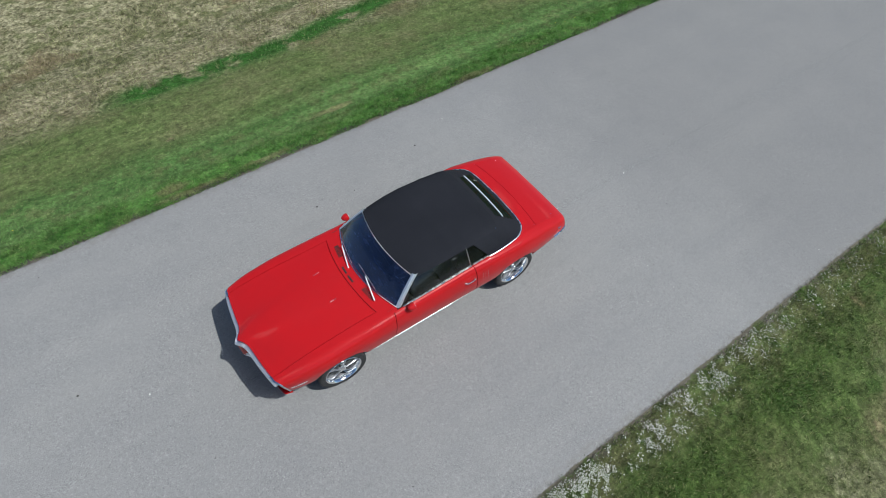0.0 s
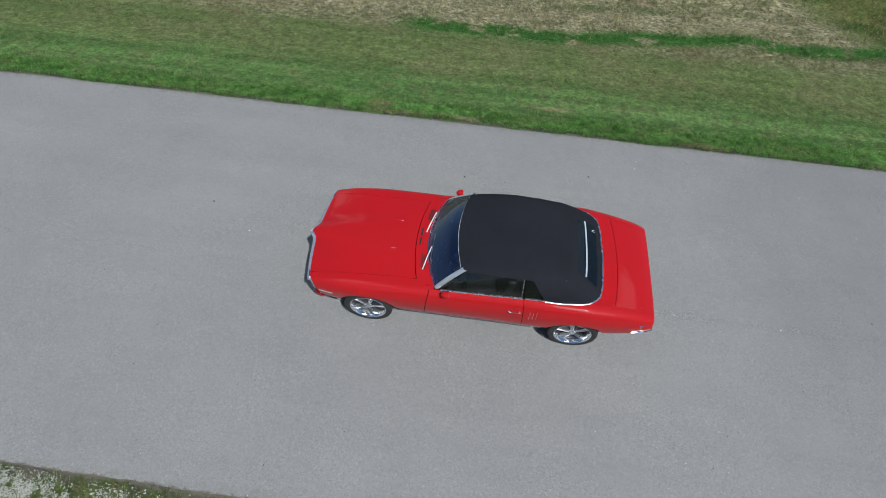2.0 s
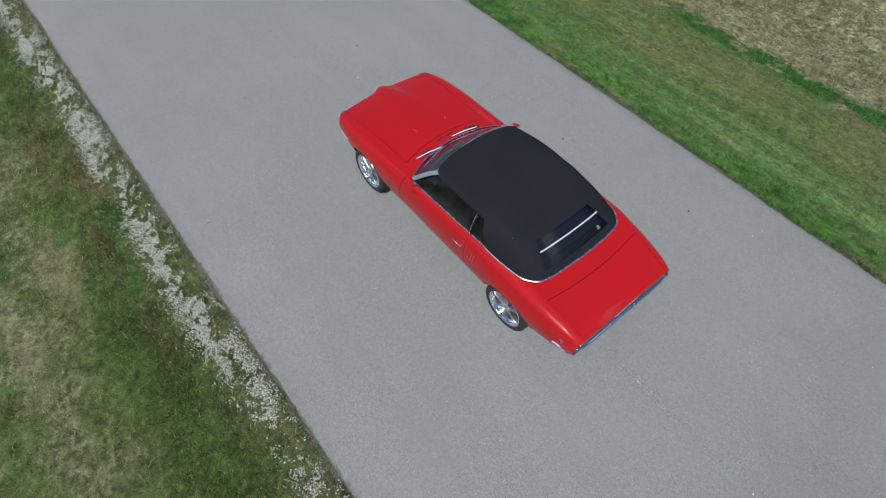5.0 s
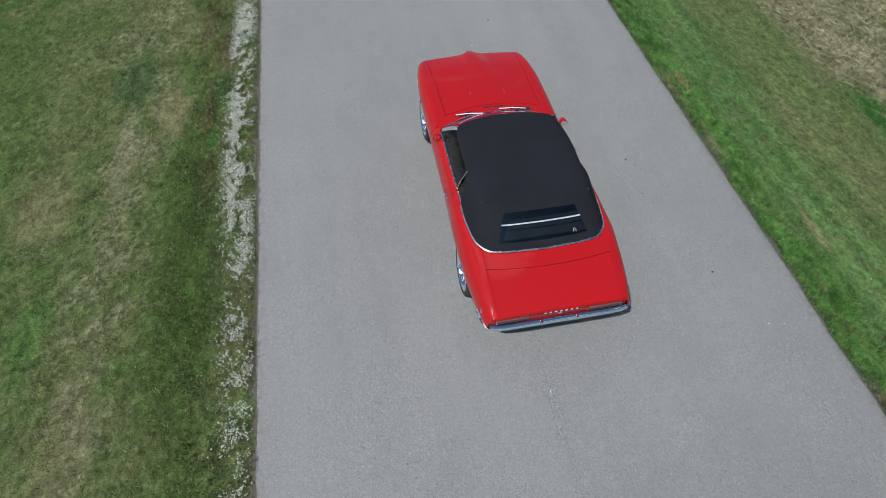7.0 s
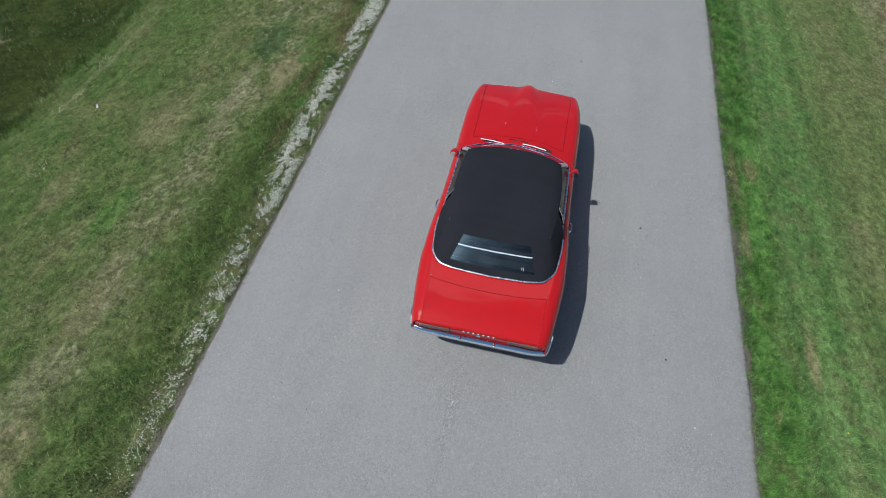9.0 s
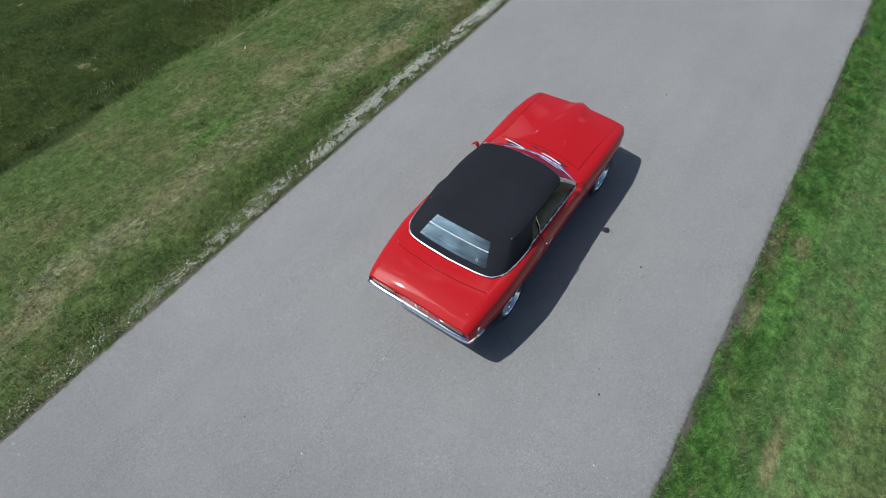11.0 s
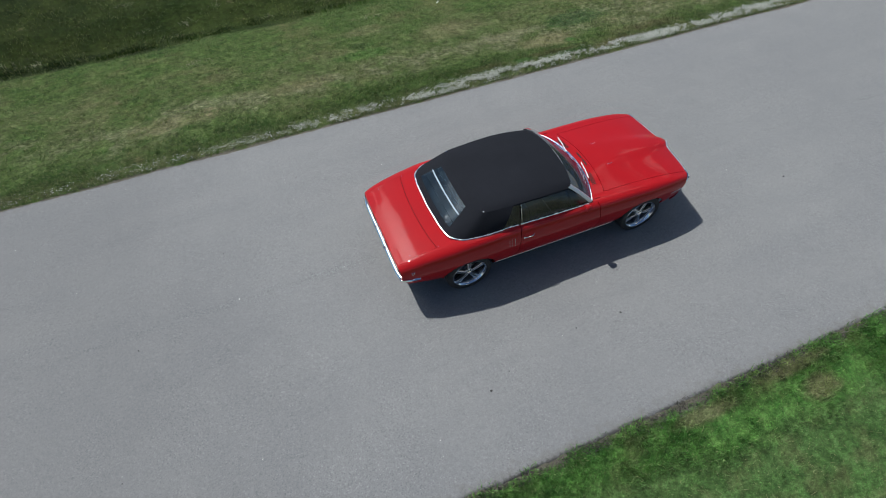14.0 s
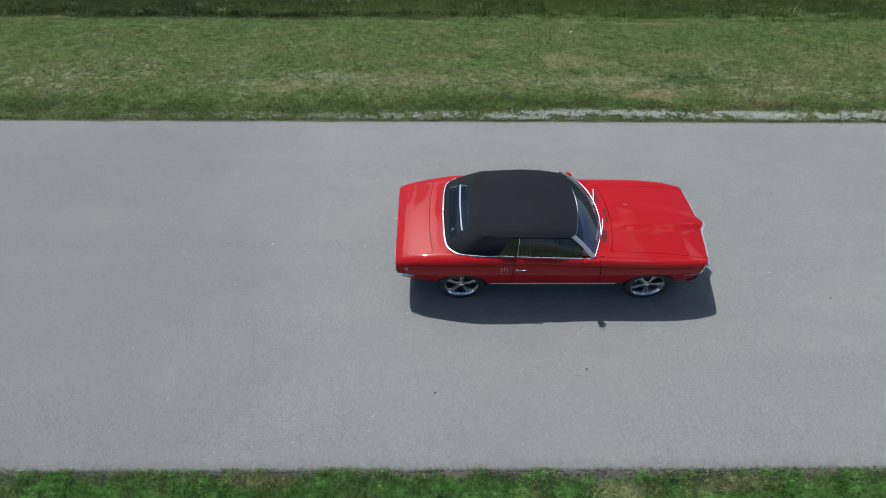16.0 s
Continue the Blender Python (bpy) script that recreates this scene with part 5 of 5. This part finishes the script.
# crumbs of soil and dead leaves along both edges of the asphalt
x, y = strewn(70000, -13, 13.5, 3.33, 3.54)
y = y * rng.choice((-1, 1), len(y))
y = np.where(y > 0, y - 0.045, y)
x, y = thin(x, y, np.where(y > 0, 0.18, 0.65))
x, y = thin(x, y, np.exp(-(((np.abs(y) + 0.045 * (y > 0) - 3.44) / 0.05) ** 2)) * np.clip((soft_noise(x, y, 0.3, 61) - 0.1) * 2.0, 0.1, 1))
blades("edge_litter", x, y, (0.02, 0.06), (0.008, 0.018), (35, 86), LITTER, "dark crumbs of soil and dead leaves along the asphalt edge", False, 0.016)
# weeds at the foot of the far lawn
x, y = strewn(150000, -15, 12, 3.36, 4.7)
x, y = thin(x, y, np.clip((soft_noise(x, y, 0.30, 21) - 0.35 + 0.25 * (y < 3.5)) * 2.6, 0.22, 1) * np.clip((4.75 - y) / 0.6, 0, 1))
blades("edge_weeds", x, y, (0.03, 0.085), (0.005, 0.011), (25, 80), BLADE, "low weeds growing along the asphalt edge", True)

# tall tufts along the ditch, dark with its painted shadow line, and pale dead stalks
x, y = strewn(60000, -16, 13, 10.1, 11.3)
x, y = thin(x, y, np.clip((soft_noise(x, y, 0.4, 41) - 0.35) * 2.2, 0.0, 1) * np.exp(-(((y - 10.75 - 0.4 * (soft_noise(x, y * 0, 1.7, 42) - 0.5)) / 0.25) ** 2)))
blades("ditch_tufts", x, y, (0.08, 0.20), (0.006, 0.012), (10, 55), BLADE, "tall dark tufts along the edge of the ditch, its shadow line in their colour", True)
cx, cy = strewn(30, -15, 12, 10.4, 13.4)
cx = np.concatenate([cx, (-0.6, -2.75, -6.1, 2.4, -2.35, 0.0, -4.4, 3.6, 1.9)])
cy = np.concatenate([cy, (11.4, 13.1, 13.05, 9.4, 11.0, 8.6, 8.0, 9.7, 9.65)])
k = rng.integers(0, len(cx), 600)
x, y = cx[k] + rng.normal(0, 0.17, 600), cy[k] + rng.normal(0, 0.05, 600)
blades("dead_stalks", x, y, (0.08, 0.22), (0.004, 0.008), (55, 88), STALK, "pale dead stalks lying in the long grass", True, 0.05)

# white flower heads in drifts along the road's edge
def flower_drift():
    x, y = strewn(700000, -8.5, 12, 3.36, 4.10)
    drift = 0.36 * soft_noise(x, y, 0.38, 31) + 0.34 * soft_noise(x, y, 0.12, 32) + 0.30 * soft_noise(x, y, 0.05, 34)
    middle = np.interp(x, [-6.0, -3.0, -1.0, 2.0], [3.52, 3.52, 3.57, 3.64]) + 0.10 * (soft_noise(x, y * 0, 1.3, 33) - 0.5)
    along_x = np.interp(x, [-8.5, -4.0, -2.2, -0.6, 1.0, 5.5, 8.0, 12.0], [0.02, 0.10, 0.36, 0.70, 1.0, 1.0, 0.95, 0.7])
    keep = 0.72 * np.clip((drift - 0.425) * 3.3, 0.014, 0.6) * np.exp(-(((y - middle) / 0.175) ** 2)) * along_x
    x, y = thin(x, y, keep)
    n = len(x)
    z = height_at(x, y) + rng.uniform(0.02, 0.075, n)
    r = rng.uniform(0.0035, 0.0075, n) * rng.choice((1.0, 1.2, 1.9), n)
    corner = np.array([(1, 0, 0), (-0.5, 0.87, 0), (-0.5, -0.87, 0), (0, 0, 0.55), (0, 0, -0.5)])
    a = rng.uniform(0, 2 * math.pi, n)
    c, s = np.cos(a), np.sin(a)
    V = np.zeros((n, 5, 3))
    V[:, :, 0] = corner[:, 0] * c[:, None] - corner[:, 1] * s[:, None]
    V[:, :, 1] = corner[:, 0] * s[:, None] + corner[:, 1] * c[:, None]
    V[:, :, 2] = corner[:, 2]
    V = V * r[:, None, None] + np.stack([x, y, z], -1)[:, None, :]
    f = np.array([(0, 1, 3), (1, 2, 3), (2, 0, 3), (1, 0, 4), (2, 1, 4), (0, 2, 4)])
    T = (np.arange(n)[:, None, None] * 5 + f).reshape(-1, 3)
    ob = link_mesh("white_flowers", raw_mesh("white_flowers", V.reshape(-1, 3), T), PETAL)
    tagged(ob, "drift of tiny white flower heads beside the asphalt", "flowers", kind="stuff")


flower_drift()


def dandelions():
    x, y = strewn(8, -8, 8, -5.2, -3.6)
    z = height_at(x, y) + 0.06
    V, T = [], []
    for i in range(len(x)):
        k = len(V)
        V += [(x[i] + 0.011 * math.cos(a), y[i] + 0.011 * math.sin(a), z[i]) for a in np.linspace(0, 2 * math.pi, 7)[:-1]] + [(x[i], y[i], z[i] + 0.006), (x[i], y[i], z[i] - 0.008)]
        for q in range(6):
            T += [(k + q, k + (q + 1) % 6, k + 6), (k + (q + 1) % 6, k + q, k + 7)]
    ob = link_mesh("yellow_flowers", raw_mesh("yellow_flowers", np.array(V), np.array(T)), YELLOW)
    tagged(ob, "tiny yellow flower heads scattered in the verge grass", "flowers", kind="stuff")


dandelions()


def litter_scrap():
    """A crumpled strip of white paper."""
    r = random.Random(3)
    P = [[(0.016 * i - 0.06, 0.014 * j - 0.03 + r.uniform(-0.004, 0.004), 0.028 + r.uniform(-0.012, 0.016)) for j in range(5)] for i in range(9)]
    bm = bmesh.new()
    add_grid(bm, P)
    bmesh.ops.solidify(bm, geom=bm.faces[:], thickness=0.002)
    ob = part("paper_scrap", bm, PAPER)
    ob.matrix_basis = pose(2.0, 8.72, float(height_at(np.array([2.0]), np.array([8.72]))[0]) + 0.02, 6, -8, 35) @ Matrix.Diagonal((0.85, 0.7, 0.9, 1))
    tagged(ob, "crumpled scrap of white paper lying in the lawn", "litter")


litter_scrap()


def pebble(size, material, seed):
    r = random.Random(seed)
    bm = bmesh.new()
    bmesh.ops.create_icosphere(bm, subdivisions=1, radius=size)
    for v in bm.verts:
        v.co *= r.uniform(0.75, 1.2)
        v.co.z *= 0.6
    me = bpy.data.meshes.new("pebble")
    bm.to_mesh(me)
    bm.free()
    me.materials.append(material)
    return me


dark_stones = [pebble(s, PEBBLE, i) for i, s in enumerate((0.012, 0.017, 0.009))]
pale_stones = [pebble(s, GRIT, 9 + i) for i, s in enumerate((0.010, 0.013, 0.007))]
DARK_AT = ((-5.75, -0.11), (4.28, -0.86), (-6.83, 2.09), (-0.33, -2.01), (-1.75, -2.37), (1.36, 2.43), (4.22, 1.37), (0.35, -2.03), (3.13, 0.84))
PALE_AT = ((-2.56, -2.69), (3.53, -0.38), (-5.30, -2.44), (-2.9, 0.16), (-4.4, 0.19))
spots = [(p, dark_stones) for p in DARK_AT] + [(p, pale_stones) for p in PALE_AT]
r = random.Random(5)
for i in range(46):
    spots.append(((r.uniform(-9, 9), r.choice((-1, 1)) * 3.3 * math.sqrt(r.random())), pale_stones if r.random() < 0.6 else dark_stones))
for i, ((px, py), kinds) in enumerate(spots):
    if abs(px) < 2.4 and abs(py) < 1.0:
        continue
    me = kinds[i % 3] if i < 15 else kinds[2]
    ob = new("pebble", me)
    ob.matrix_basis = pose(px, py, 0.004, 0, 0, 37 * i)
    tagged(ob, "small dark stone lying on the asphalt" if kinds is dark_stones else "small pale stone lying on the asphalt", "stone", "loose stones on the road")
